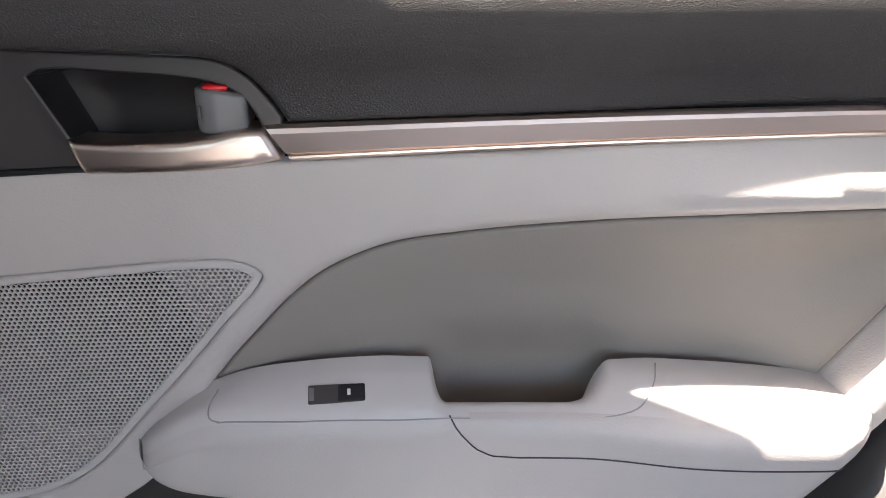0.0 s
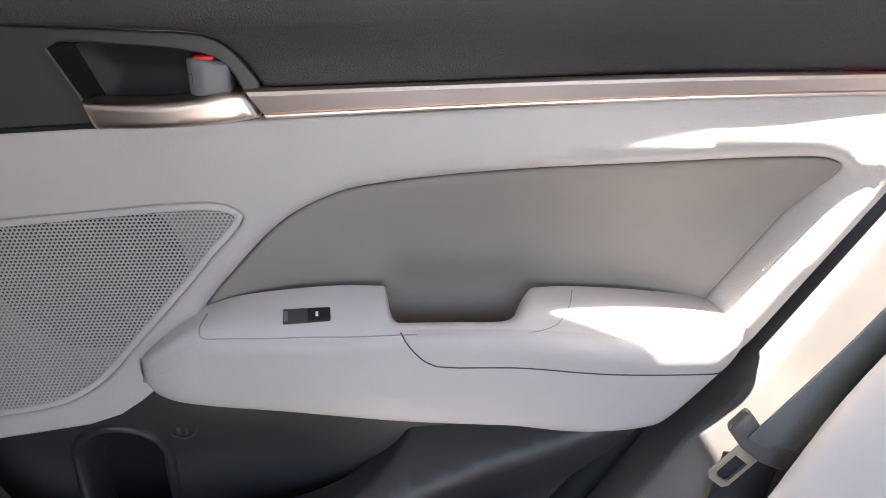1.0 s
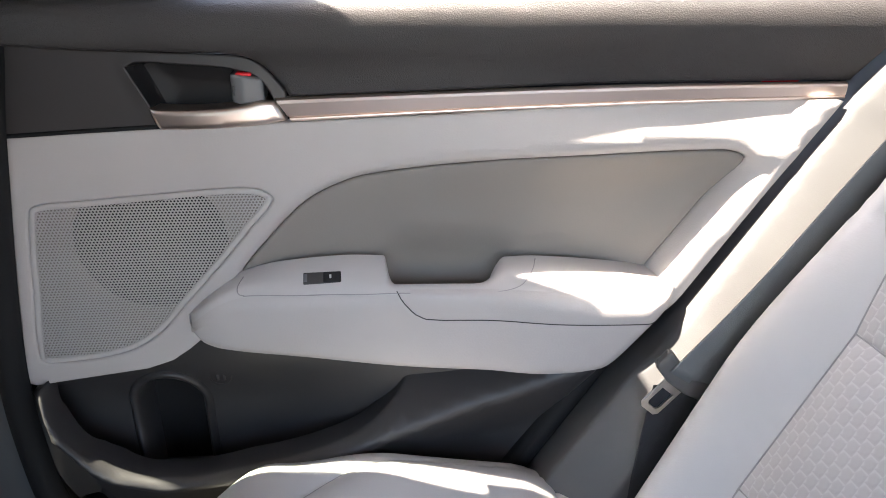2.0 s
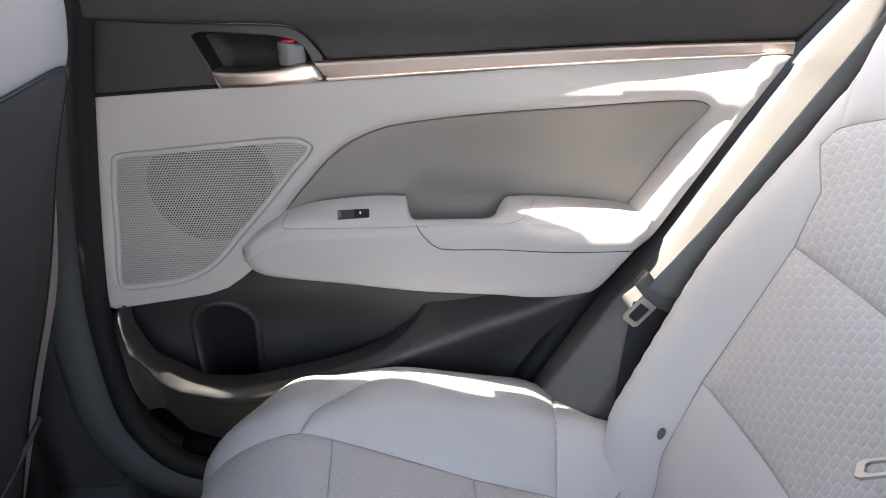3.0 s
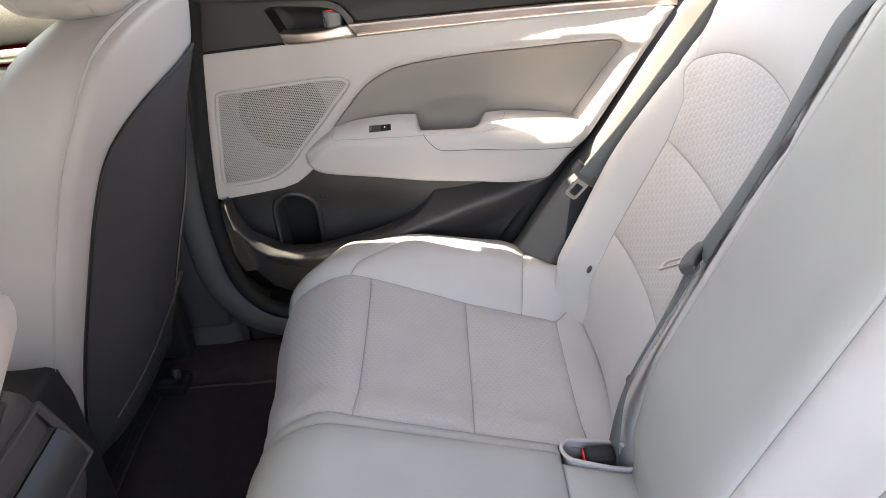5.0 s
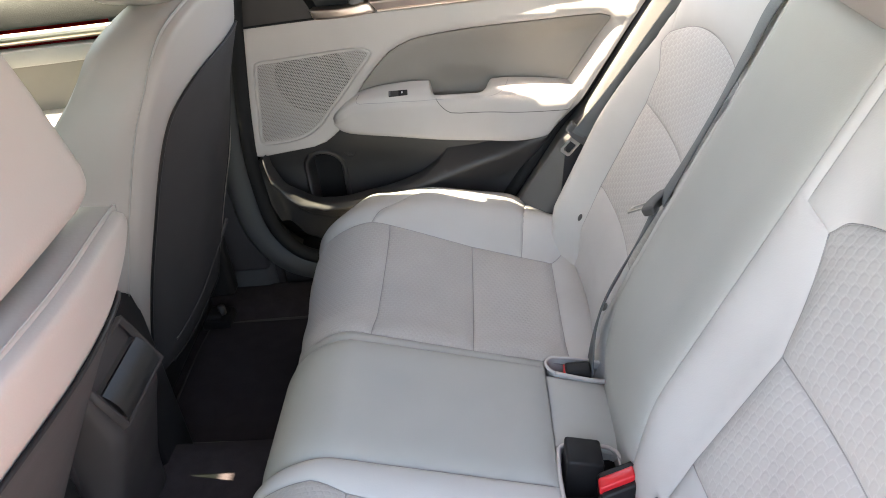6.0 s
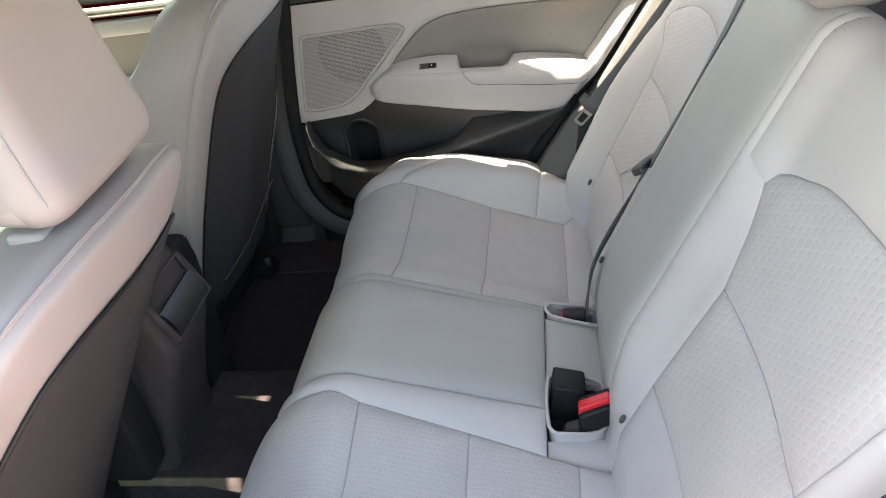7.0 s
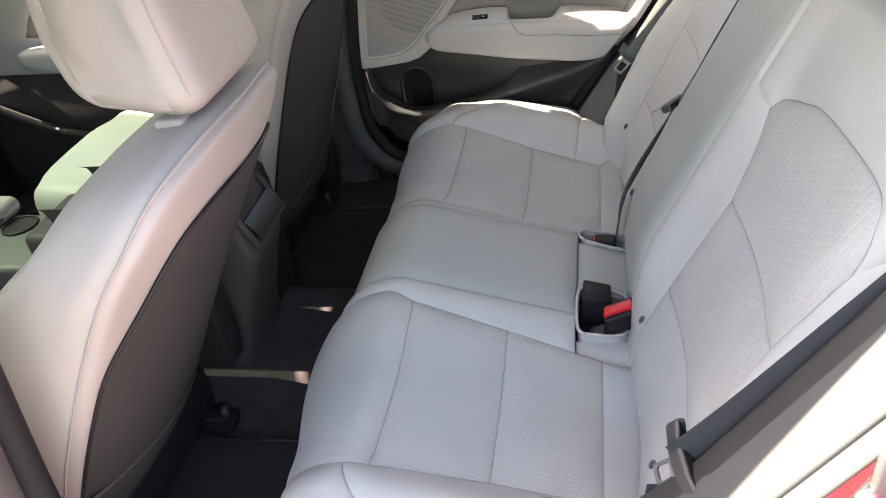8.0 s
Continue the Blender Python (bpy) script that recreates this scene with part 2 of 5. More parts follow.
def patch(name, outline, surf, mat, parent, step=0.012, rim=(0.0015, 0.004), holes=(), skirt=None, face=(0, -1, 0), label=""):
    """A curved sheet over a plan outline: surf(u, v, d) gives its places, d being the distance from its edges; skirt: a way its edges turn back."""
    from mathutils.geometry import delaunay_2d_cdt
    rings = [resample(np.array(outline, float), step)] + [resample(np.array(h, float), step) for h in holes]
    lo, hi = rings[0].min(0), rings[0].max(0)
    gx = np.arange(lo[0], hi[0], step)
    gy = np.arange(lo[1], hi[1], step * 0.866)
    grid = np.array([(x + (0.5 * step if j % 2 else 0), y) for j, y in enumerate(gy) for x in gx])

    def probe(q):
        d, ok = loop_distance(q, rings[0])
        for h in rings[1:]:
            dh, inh = loop_distance(q, h)
            d, ok = np.minimum(d, dh), ok & ~inh
        return d, ok

    d, ok = probe(grid)
    far = max(rim) if rim else 0
    pts = [grid[ok & (d > far + step * 0.45)]]
    for r in rim:
        for ring in rings:
            way = np.roll(ring, -1, 0) - np.roll(ring, 1, 0)
            way /= np.linalg.norm(way, axis=1)[:, None] + 1e-9
            for s in (1, -1):
                q = ring + s * r * np.c_[-way[:, 1], way[:, 0]]
                dq, okq = probe(q)
                pts.append(q[okq & (dq > r * 0.93)])
    verts, edges = [], []
    for ring in rings:
        k = len(verts)
        verts += [Vector(p) for p in ring]
        edges += [(k + i, k + (i + 1) % len(ring)) for i in range(len(ring))]
    verts += [Vector(p) for block in pts for p in block]
    co, _, faces, *_ = delaunay_2d_cdt(verts, edges, [], 1, 1e-6)
    co = np.array([tuple(c) for c in co])
    faces = np.array([f for f in faces if len(f) == 3])
    mid = co[faces].mean(1)
    keep = probe(mid)[1]
    faces = faces[keep]
    d, _ = probe(co)
    x, y, z = surf(co[:, 0], co[:, 1], d)
    place = np.c_[x + 0 * d, y + 0 * d, z + 0 * d]
    nrm = np.cross(place[faces[:, 1]] - place[faces[:, 0]], place[faces[:, 2]] - place[faces[:, 0]]).sum(0)
    if nrm @ np.array(face, float) < 0:
        faces = faces[:, ::-1]
    place, faces, flat = place.tolist(), faces.tolist(), co.tolist()
    if skirt is not None:
        seen = {}
        for f in faces:
            for a, b in ((f[0], f[1]), (f[1], f[2]), (f[2], f[0])):
                seen[(a, b)] = True
        edge = [(a, b) for a, b in seen if (b, a) not in seen]
        back = {}
        for a in {i for e in edge for i in e}:
            back[a] = len(place)
            place.append((np.array(place[a]) + np.array(skirt)).tolist())
            flat.append(flat[a])
        faces += [(b, a, back[a], back[b]) for a, b in edge]
    me = bpy.data.meshes.new(name)
    me.from_pydata(place, [], faces)
    layer = me.uv_layers.new(name="metres")
    index = np.empty(len(me.loops), int)
    me.loops.foreach_get("vertex_index", index)
    layer.data.foreach_set("uv", np.array(flat)[index].astype(np.float32).ravel())
    me.materials.append(mat)
    me.shade_smooth()
    me.update()
    return tagged(fix(new(name, me), parent), label)


def box(name, lo, hi, mat, parent, r=0.004, seg=3, warp=None, label="", cuts=0):
    """A box with rounded edges between two corners, bent by warp(place)."""
    bm = bmesh.new()
    bmesh.ops.create_cube(bm, size=1)
    lo, hi = Vector(lo), Vector(hi)
    for v in bm.verts:
        v.co = Vector(lo[i] + (v.co[i] + 0.5) * (hi[i] - lo[i]) for i in range(3))
    if cuts:
        bmesh.ops.subdivide_edges(bm, edges=bm.edges[:], cuts=cuts, use_grid_fill=True)
        sharp = [e for e in bm.edges if e.calc_face_angle(0) > 0.5]
    else:
        sharp = bm.edges[:]
    bmesh.ops.bevel(bm, geom=sharp, offset=r, segments=seg, profile=0.5, affect="EDGES", clamp_overlap=True)
    if warp:
        for v in bm.verts:
            v.co = Vector(warp(v.co))
    return part(name, bm, mat, parent, label)


def sweep(name, path, section, mat, parent, up=(0, -1, 0), closed=True, caps=True, label="", scale=None, smooth=True):
    """Carries a section (a, b) along a line of places; b runs along up, a across it."""
    path = [Vector(p) for p in path]
    bm = bmesh.new()
    rows = []
    for i, p in enumerate(path):
        way = (path[min(i + 1, len(path) - 1)] - path[max(i - 1, 0)]).normalized()
        u = Vector(up[i] if isinstance(up, list) else up)
        side = way.cross(u).normalized()
        u = side.cross(way).normalized()
        k = scale(i / (len(path) - 1)) if scale else 1
        rows.append([bm.verts.new(p + side * a * k + u * b * k) for a, b in section])
    m = len(section)
    for r, q in zip(rows, rows[1:]):
        for j in range(m if closed else m - 1):
            bm.faces.new((r[j], r[(j + 1) % m], q[(j + 1) % m], q[j]))
    if closed and caps:
        bm.faces.new(rows[0][::-1])
        bm.faces.new(rows[-1])
    bmesh.ops.recalc_face_normals(bm, faces=bm.faces[:])
    return part(name, bm, mat, parent, label, smooth)


def circle(r, n=10, ry=None):
    return [(r * math.cos(2 * math.pi * i / n), (ry or r) * math.sin(2 * math.pi * i / n)) for i in range(n)]


def loft(name, rings, mat, parent, closed=True, caps=False, label=""):
    """A skin over rows of places with equal counts."""
    bm = bmesh.new()
    rows = [[bm.verts.new(Vector(p)) for p in ring] for ring in rings]
    m = len(rows[0])
    for r, q in zip(rows, rows[1:]):
        for j in range(m if closed else m - 1):
            bm.faces.new((r[j], r[(j + 1) % m], q[(j + 1) % m], q[j]))
    if caps:
        bm.faces.new(rows[0][::-1])
        bm.faces.new(rows[-1])
    bmesh.ops.recalc_face_normals(bm, faces=bm.faces[:])
    return part(name, bm, mat, parent, label)


def line(points, n=40):
    """A smooth open line of places through a few."""
    return [tuple(p) for p in spline(points, max(2, n // (len(points) - 1)), closed=False)]


def ease(x, a, b):
    k = np.clip((x - a) / (b - a), 0, 1)
    return k * k * (3 - 2 * k)


# ---- rear door, shut, on the far side ----
def yd(x):
    return 0.69 - 0.065 * np.maximum(0, (np.asarray(x, float) + 0.42) / 0.80) ** 2


def wall_of(x):
    return float(yd(x))


def inset(ring, r):
    ring = np.array(ring, float)
    way = np.roll(ring, -1, 0) - np.roll(ring, 1, 0)
    way /= np.linalg.norm(way, axis=1)[:, None]
    turn = np.sign(np.sum(ring[:, 0] * np.roll(ring[:, 1], -1) - np.roll(ring[:, 0], -1) * ring[:, 1]))
    return ring + turn * r * np.c_[-way[:, 1], way[:, 0]]


door = thing("rear_door", (0.0, 0.72, 0.42), "shut rear car door with pale beige trim and dark upper skin", "car door")

bezel_top = [(-0.371, 1.026), (-0.307, 1.0205), (-0.193, 1.0145), (-0.154, 1.0115), (-0.136, 1.0035), (-0.1205, 0.986), (-0.111, 0.971)]
seam_top = spline(bezel_top, 8, closed=False)
upper_ring = np.array([*seam_top, (0.03, 0.9752), (0.215, 0.9812), (0.409, 0.9855), (0.452, 1.045), (0.55, 1.18), (-0.35, 1.18)])


def upper_skin(u, v, d):
    t, r = v - 1.040, 0.022
    a = np.clip(t / r, 0, 1.35)
    rest = np.maximum(0, t - 1.35 * r)
    y = yd(u) - 0.010 * ease(u, 0.06, 0.33) * (1 - ease(v, 0.985, 1.03)) + ease(u, 0.05, 0.20) * (0.008 - 0.25 * np.clip(v - 0.985, 0, 0.045)) - np.interp(u, (-0.40, 0.05, 0.18, 0.31, 0.50), (0.021, 0.0100, 0.0078, 0.0082, 0.010)) * ease(v, 0.985, 1.03) + r * (1 - np.cos(a)) + rest * math.sin(1.35)
    z = np.where(t < 0, v, 1.040 + r * np.sin(a) + rest * math.cos(1.35))
    return u, y + rounding(d, 0.003) * (v < 1.0405), z


patch("upper_skin", upper_ring, upper_skin, DARK, door, step=0.010, skirt=(0, 0.012, 0), label="dark grained soft skin below the window")

bezel_ring = np.array([*(seam_top[:-3] - (0.0, 0.0018)), (-0.1145, 0.968), (-0.1165, 0.9515), (-0.15, 0.9465), (-0.244, 0.9448), (-0.30, 0.943), (-0.386, 0.9393)])
recess_ring = spline([(-0.2605, 1.001), (-0.25, 1.0055), (-0.21, 1.003), (-0.166, 0.9985), (-0.141, 0.9905), (-0.129, 0.974), (-0.124, 0.957), (-0.18, 0.952), (-0.236, 0.9515)], 6, sharp=(0, 6, 8))


def bezel_skin(u, v, d):
    dr, inside = loop_distance(np.c_[u, v], recess_ring)
    return u, yd(u) + 0.0005 + rounding(d, 0.0018) - 0.0014 * np.exp(-dr / 0.005), v


bezel = patch("handle_bezel", bezel_ring, bezel_skin, BEZEL, door, step=0.005, rim=(0.0009, 0.0018, 0.004), holes=(recess_ring,), skirt=(0, 0.006, 0), label="dark smooth bezel round the finger hollow")
inner_ring = inset(recess_ring, 0.0025) + np.c_[0.004 * (1 - ease(recess_ring[:, 0], -0.262, -0.225)), np.zeros(len(recess_ring))]
loft("hollow_wall", [[(a, wall_of(a) + 0.0005, b) for a, b in recess_ring], [(a, wall_of(a) + 0.003, b) for a, b in inset(recess_ring, 0.0006)], [(a, wall_of(a) + 0.024, b) for a, b in inner_ring], [(a, wall_of(a) + 0.027, b) for a, b in inset(inner_ring, 0.003)]], BLACK, bezel)
patch("hollow_floor", inset(inner_ring, 0.0025), lambda u, v, d: (u, yd(u) + 0.0265 + 0.005 * ease(d, 0, 0.015), v), BLACK, bezel, step=0.008, rim=())
lever_ring = spline([(-0.2435, 0.9635), (-0.215, 0.9622), (-0.18, 0.9632), (-0.157, 0.9655), (-0.139, 0.969), (-0.1255, 0.9688), (-0.1155, 0.9495), (-0.142, 0.9455), (-0.187, 0.9432), (-0.225, 0.9428), (-0.236, 0.944)], 6, sharp=(0, 5, 6))
patch("handle_lever", lever_ring, lambda u, v, d: (u, yd(u) - 0.0075 + rounding(d, 0.005) - 0.004 * np.sin(np.clip((u + 0.245) / 0.13, 0, 1) * math.pi), v), CHROME, door, step=0.004, rim=(0.0008, 0.002, 0.004), skirt=(0, 0.022, 0.0), label="satin chrome pull lever")
y0 = wall_of(-0.15)
knob = box("lock_knob", (-0.1660, y0 - 0.006, 0.966), (-0.1350, y0 + 0.026, 0.9935), KNOB, door, 0.003, 3,
           cuts=3,
           warp=lambda p: (p.x, p.y + 0.15 * max(0, p.x + 0.156) + 1.1 * max(0, -0.1585 - p.x), p.z - 0.22 * max(0, p.x + 0.156) * (p.z > 0.98)), label="grey lock knob")
box("red_mark", (-0.1595, y0 - 0.0035, 0.9918), (-0.145, y0 + 0.012, 0.9948), RED, knob, 0.0006, 1, label="red unlocked mark")
box("lock_symbol", (-0.1632, y0 - 0.0040, 0.974), (-0.1615, y0 - 0.0020, 0.983), QUARTER, knob, 0.0003, 1)

sweep("bezel_gap", [(x, wall_of(x) + 0.0004, float(np.interp(x, (-0.388, -0.30, -0.244), (0.9385, 0.9422, 0.9443)))) for x in np.linspace(-0.388, -0.236, 16)], circle(0.0022, 6), RUBBER, door)
trim_path = [(x, wall_of(x) + 0.0035 - 0.0105 * float(ease(x, 0.0, 0.27)), float(np.interp(x, (-0.113, 0.03, 0.215, 0.40), (0.9590, 0.9640, 0.9725, 0.9775)))) for x in np.linspace(-0.1180, 0.402, 40)]
trim_section = [(0.0118, -0.003), (0.0118, 0.0032), (0.0098, 0.0048), (0.0085, 0.0046), (0.0075, 0.0028), (0.0062, 0.0050), (-0.0065, 0.0072), (-0.0095, 0.0062), (-0.0115, 0.0030), (-0.0118, -0.003)]
strip = sweep("trim_strip", trim_path, trim_section, CHROME, door, scale=lambda k: 1.0 - 0.36 * k, label="satin chrome trim strip")
for vert in strip.data.vertices:
    if vert.co.x < -0.112:
        vert.co.x -= 0.60 * (vert.co.z - 0.959)
strip.data.set_sharp_from_angle(angle=radians(28))

insert_ring = spline([(-0.178, 0.787), (-0.157, 0.812), (-0.107, 0.862), (-0.061, 0.8855), (-0.017, 0.8945), (0.071, 0.9045), (0.158, 0.911), (0.297, 0.9205), (0.3195, 0.9145), (0.315, 0.8985), (0.241, 0.784), (0.21, 0.742), (-0.15, 0.745)], 6, sharp=(0, 10, 11, 12))
grille_ring = spline([(-0.377, 0.862), (-0.365, 0.8685), (-0.334, 0.8705), (-0.254, 0.876), (-0.182, 0.8805), (-0.15, 0.8785), (-0.1375, 0.8675), (-0.165, 0.8345), (-0.194, 0.801), (-0.232, 0.760), (-0.274, 0.717), (-0.315, 0.6965), (-0.388, 0.6885), (-0.4005, 0.695), (-0.393, 0.759)], 6)
panel_ring = np.array([(-0.3845, 0.9375), (-0.244, 0.9432), (-0.115, 0.9465), (0.03, 0.9525), (0.216, 0.9642), (0.3955, 0.9695), (0.342, 0.883), (0.264, 0.753), (0.228, 0.705), (0.10, 0.69), (-0.1, 0.70), (-0.222, 0.715),
                       (-0.242, 0.6985), (-0.262, 0.685), (-0.290, 0.676), (-0.338, 0.670), (-0.410, 0.6615), (-0.418, 0.664), (-0.4195, 0.675), (-0.4135, 0.72)])


def swell(u):
    return np.clip((u + 0.06) / 0.41, 0, 1)


def panel_skin(u, v, d):
    di, _ = loop_distance(np.c_[u, v], insert_ring)
    dg, _ = loop_distance(np.c_[u, v], grille_ring)
    band = 0.024 * swell(u) * ease(v, 0.875, 0.922) * (1 - 14.0 * np.clip(v - 0.918, 0, 0.045))
    rear = 0.022 * ease(u - 0.241 - 0.646 * (v - 0.784), -0.002, 0.018) * ease(v, 0.70, 0.77)
    return u, yd(u) - np.maximum(band, rear) + 0.008 * (1 - ease(di, 0.0, 0.0085)) + rounding(dg, 0.0015) + rounding(np.minimum(d, di), 0.0025), v


panel = patch("door_panel", panel_ring, panel_skin, BEIGE, door, step=0.010, rim=(0.001, 0.003, 0.009), holes=(insert_ring, grille_ring), skirt=(0, 0.012, 0), label="pale beige moulded door panel")


def insert_skin(u, v, d):
    grip = ease(u, -0.045, 0.0) * (1 - ease(u, 0.075, 0.12)) * (1 - ease(v, 0.775, 0.84))
    return u, yd(u) - 0.024 * swell(u) * ease(v, 0.86, 0.925) * (1 - ease(d, 0.0, 0.05)) + 0.008 + rounding(d, 0.0025) + 0.010 * ease(d, 0.0, 0.06) + 0.016 * grip, v


patch("door_insert", inset(insert_ring, 0.0006), insert_skin, INSERT, door, step=0.011, rim=(0.001, 0.0025), skirt=(0, 0.012, 0), label="taupe leatherette insert")

# loudspeaker grille: a plate of round holes, a rim, a backing and the dark cone behind
grille = patch("speaker_grille", grille_ring, lambda u, v, d: (u, yd(u) + 0.0012 + rounding(d, 0.0018), v), BEIGE_SMOOTH, door, step=0.008, rim=(0.0008, 0.0018, 0.004), holes=(inset(grille_ring, 0.0065),), skirt=(0, 0.008, 0), label="pale loudspeaker grille")
PITCH = 0.00345
centres = np.array([(x + (PITCH / 2 if j % 2 else 0), z) for j, z in enumerate(np.arange(0.686, 0.884, PITCH * 0.866)) for x in np.arange(-0.402, -0.134, PITCH)])
reach, within = loop_distance(centres, inset(grille_ring, 0.0065))
centres = centres[within | (reach < 0.0012)]
angles = np.radians(np.arange(6) * 60 + 30)
outer = np.c_[np.cos(angles), np.sin(angles)] * PITCH / math.sqrt(3)
inner = np.c_[np.cos(angles), np.sin(angles)] * 0.00132
flat = (centres[:, None, :] + np.concatenate([outer, inner, inner])[None]).reshape(-1, 2)
deep = np.tile(np.repeat([0.0, 0.0, 0.0014], 6), len(centres))
holes_mesh = bpy.data.meshes.new("perforated_plate")
holes_mesh.from_pydata(np.c_[flat[:, 0], yd(flat[:, 0]) + 0.0016 + deep, flat[:, 1]].tolist(), [],
                       [q for c in range(len(centres)) for i in range(6) for j in [(i + 1) % 6]
                        for q in ((18 * c + i, 18 * c + j, 18 * c + 6 + j, 18 * c + 6 + i), (18 * c + 6 + i, 18 * c + 6 + j, 18 * c + 12 + j, 18 * c + 12 + i))])
holes_mesh.materials.append(BEIGE_SMOOTH)
tagged(fix(new("perforated_plate", holes_mesh), grille), kind="stuff")
patch("backing", inset(grille_ring, 0.002), lambda u, v, d: (u, yd(u) + 0.0050, v), INSERT, grille, step=0.02, rim=())
disc = [(-0.264 + 0.0775 * math.cos(a), 0.825 + 0.0745 * math.sin(a)) for a in np.linspace(0, 2 * math.pi, 48, endpoint=False)]
patch("speaker_cone", disc, lambda u, v, d: (u, yd(u) + 0.0045, v), RUBBER, grille, step=0.02, rim=(), label="dark loudspeaker cone")

# armrest
ARM_X = (-0.2365, -0.234, -0.229, -0.22, -0.20, -0.178, -0.15, -0.112, -0.066, -0.03, 0.091, 0.117, 0.193, 0.247)
NOSE = (-0.2365, -0.234, -0.229, -0.22, -0.20)


def arm_end(z):
    """Where the armrest meets the slanting rear edge of the door."""
    return float(np.interp(z, (0.66, 0.684, 0.753, 0.80), (0.180, 0.196, 0.250, 0.281)))


def flowing(xs, values):
    """A smooth line through table values; returns a function of x."""
    pts = spline(list(zip(xs, values)), 8, closed=False)
    return lambda x: float(np.interp(x, pts[:, 0], pts[:, 1]))


arm_back = flowing(ARM_X, (0.740, 0.7445, 0.750, 0.758, 0.773, 0.787, 0.796, 0.801, 0.804, 0.803, 0.800, 0.801, 0.793, 0.782))
arm_out = flowing((*NOSE, -0.15, 0.07, 0.15, 0.222, 0.231, 0.236, 0.238), (-0.008, 0.006, 0.015, 0.0225, 0.028, 0.030, 0.029, 0.042, 0.044, 0.040, 0.024, -0.008))
arm_edge = flowing((*NOSE, -0.178, -0.155, -0.066, 0.068, 0.158, 0.217, 0.24), (0.7385, 0.7425, 0.747, 0.756, 0.771, 0.780, 0.781, 0.780, 0.780, 0.781, 0.780, 0.778))
arm_low = flowing((*NOSE, -0.119, -0.023, 0.05, 0.123, 0.193, 0.24), (0.733, 0.725, 0.718, 0.711, 0.7055, 0.695, 0.682, 0.677, 0.676, 0.680, 0.688))


def arm(x, f, lift=0.0):
    """A place on the armrest's skin: f runs from the insert over the top edge to the underside."""
    wall, back, out, edge, low = wall_of(x), arm_back(x), arm_out(x), arm_edge(x), arm_low(x)
    g = float(ease(x, -0.0285, -0.0165) * (1 - ease(x, 0.060, 0.094)))
    mix = lambda a, b: (a[0] + (b[0] - a[0]) * g, a[1] + (b[1] - a[1]) * g)
    rows = [mix((wall + 0.006, back), (wall - out * 0.30, edge - 0.050)), mix((wall - out * 0.35, back * 0.62 + edge * 0.38 + 0.001), (wall - out * 0.38, edge - 0.012)),
            mix((wall - out * 0.78, back * 0.2 + edge * 0.8 + 0.001), (wall - out * 0.62, edge + 0.0005)), (wall - out, edge - 0.004), (wall - out - 0.005, edge - 0.016),
            (wall - out - 0.004, edge * 0.6 + low * 0.4), (wall - 0.7 * out - 0.008, low + 0.012), (wall - 0.45 * out, low + 0.001), (wall + 0.006, low + 0.004)]
    k = min(max(f, 0), 1) * (len(rows) - 1)
    i = min(int(k), len(rows) - 2)
    s = k - i
    a, b = np.array(rows[i]), np.array(rows[i + 1])
    before = np.array(rows[i - 1]) if i else 2 * a - b
    after = np.array(rows[i + 2]) if i + 2 < len(rows) else 2 * b - a
    ma, mb = (b - before) / 2, (after - a) / 2
    q = (2 * s**3 - 3 * s**2 + 1) * a + (s**3 - 2 * s**2 + s) * ma + (3 * s**2 - 2 * s**3) * b + (s**3 - s**2) * mb
    along = x if x < 0.08 else 0.08 + (x - 0.08) * (arm_end(q[1]) - 0.08) / (0.238 - 0.08)
    return (along, q[0] - lift * 0.8, q[1] + lift * 0.5)


def arm_at(x, z):
    """The f at which the armrest's front stands at height z."""
    lo, hi = 0.36, 0.85
    for _ in range(24):
        mid = (lo + hi) / 2
        lo, hi = (mid, hi) if arm(x, mid)[2] > z else (lo, mid)
    return lo


arm_x = sorted({*np.round(np.linspace(-0.233, 0.234, 60), 4), *np.round(np.linspace(-0.032, -0.012, 14), 4), *np.round(np.linspace(0.055, 0.10, 14), 4), *np.round(np.linspace(-0.2365, -0.20, 30), 4), 0.232, 0.236, 0.238})
loft("armrest_top", [[arm(x, f) for f in np.linspace(0, 0.40, 18)] for x in arm_x], BEIGE_SMOOTH, door, closed=False, label="smooth pale armrest top with a pull cup")
loft("armrest_front", [[arm(x, f) for f in np.linspace(0.40, 1, 26)] for x in arm_x], BEIGE, door, closed=False, label="pale beige armrest front")
pad_z = lambda x: float(np.interp(x, (-0.018, -0.012, 0.0, 0.011, 0.03, 0.12, 0.24), (0.779, 0.768, 0.7535, 0.7470, 0.7455, 0.7465, 0.750)))
pad_x = [x for x in arm_x if x >= -0.006]
loft("armrest_pad", [[arm(x, f, 0.0012 * math.sin(math.pi * min(1, 4 * k, 4 * (1 - k)) / 2)) for k, f in zip(np.linspace(0, 1, 14), np.linspace(0.34, arm_at(x, pad_z(x)), 14))] for x in pad_x], ARM_SOFT, door, closed=False, label="soft armrest pad")
sweep("armrest_seam", [arm(x, arm_at(x, pad_z(x)), 0.0003) for x in np.linspace(-0.017, 0.235, 70)], circle(0.0006, 6), BEZEL, door)
sweep("armrest_joint", [arm(x, 0.385 + 0.003 * math.sin(90 * x), 0.0002) for x in np.linspace(-0.172, 0.06, 40)], circle(0.0005, 6), SEAM, door)
sweep("armrest_joint", [arm(x, f, 0.0002) for x, f in line([(-0.170, 0.386), (-0.1755, 0.365), (-0.178, 0.32), (-0.178, 0.22), (-0.174, 0.1)], 28)], circle(0.0005, 6), SEAM, door)
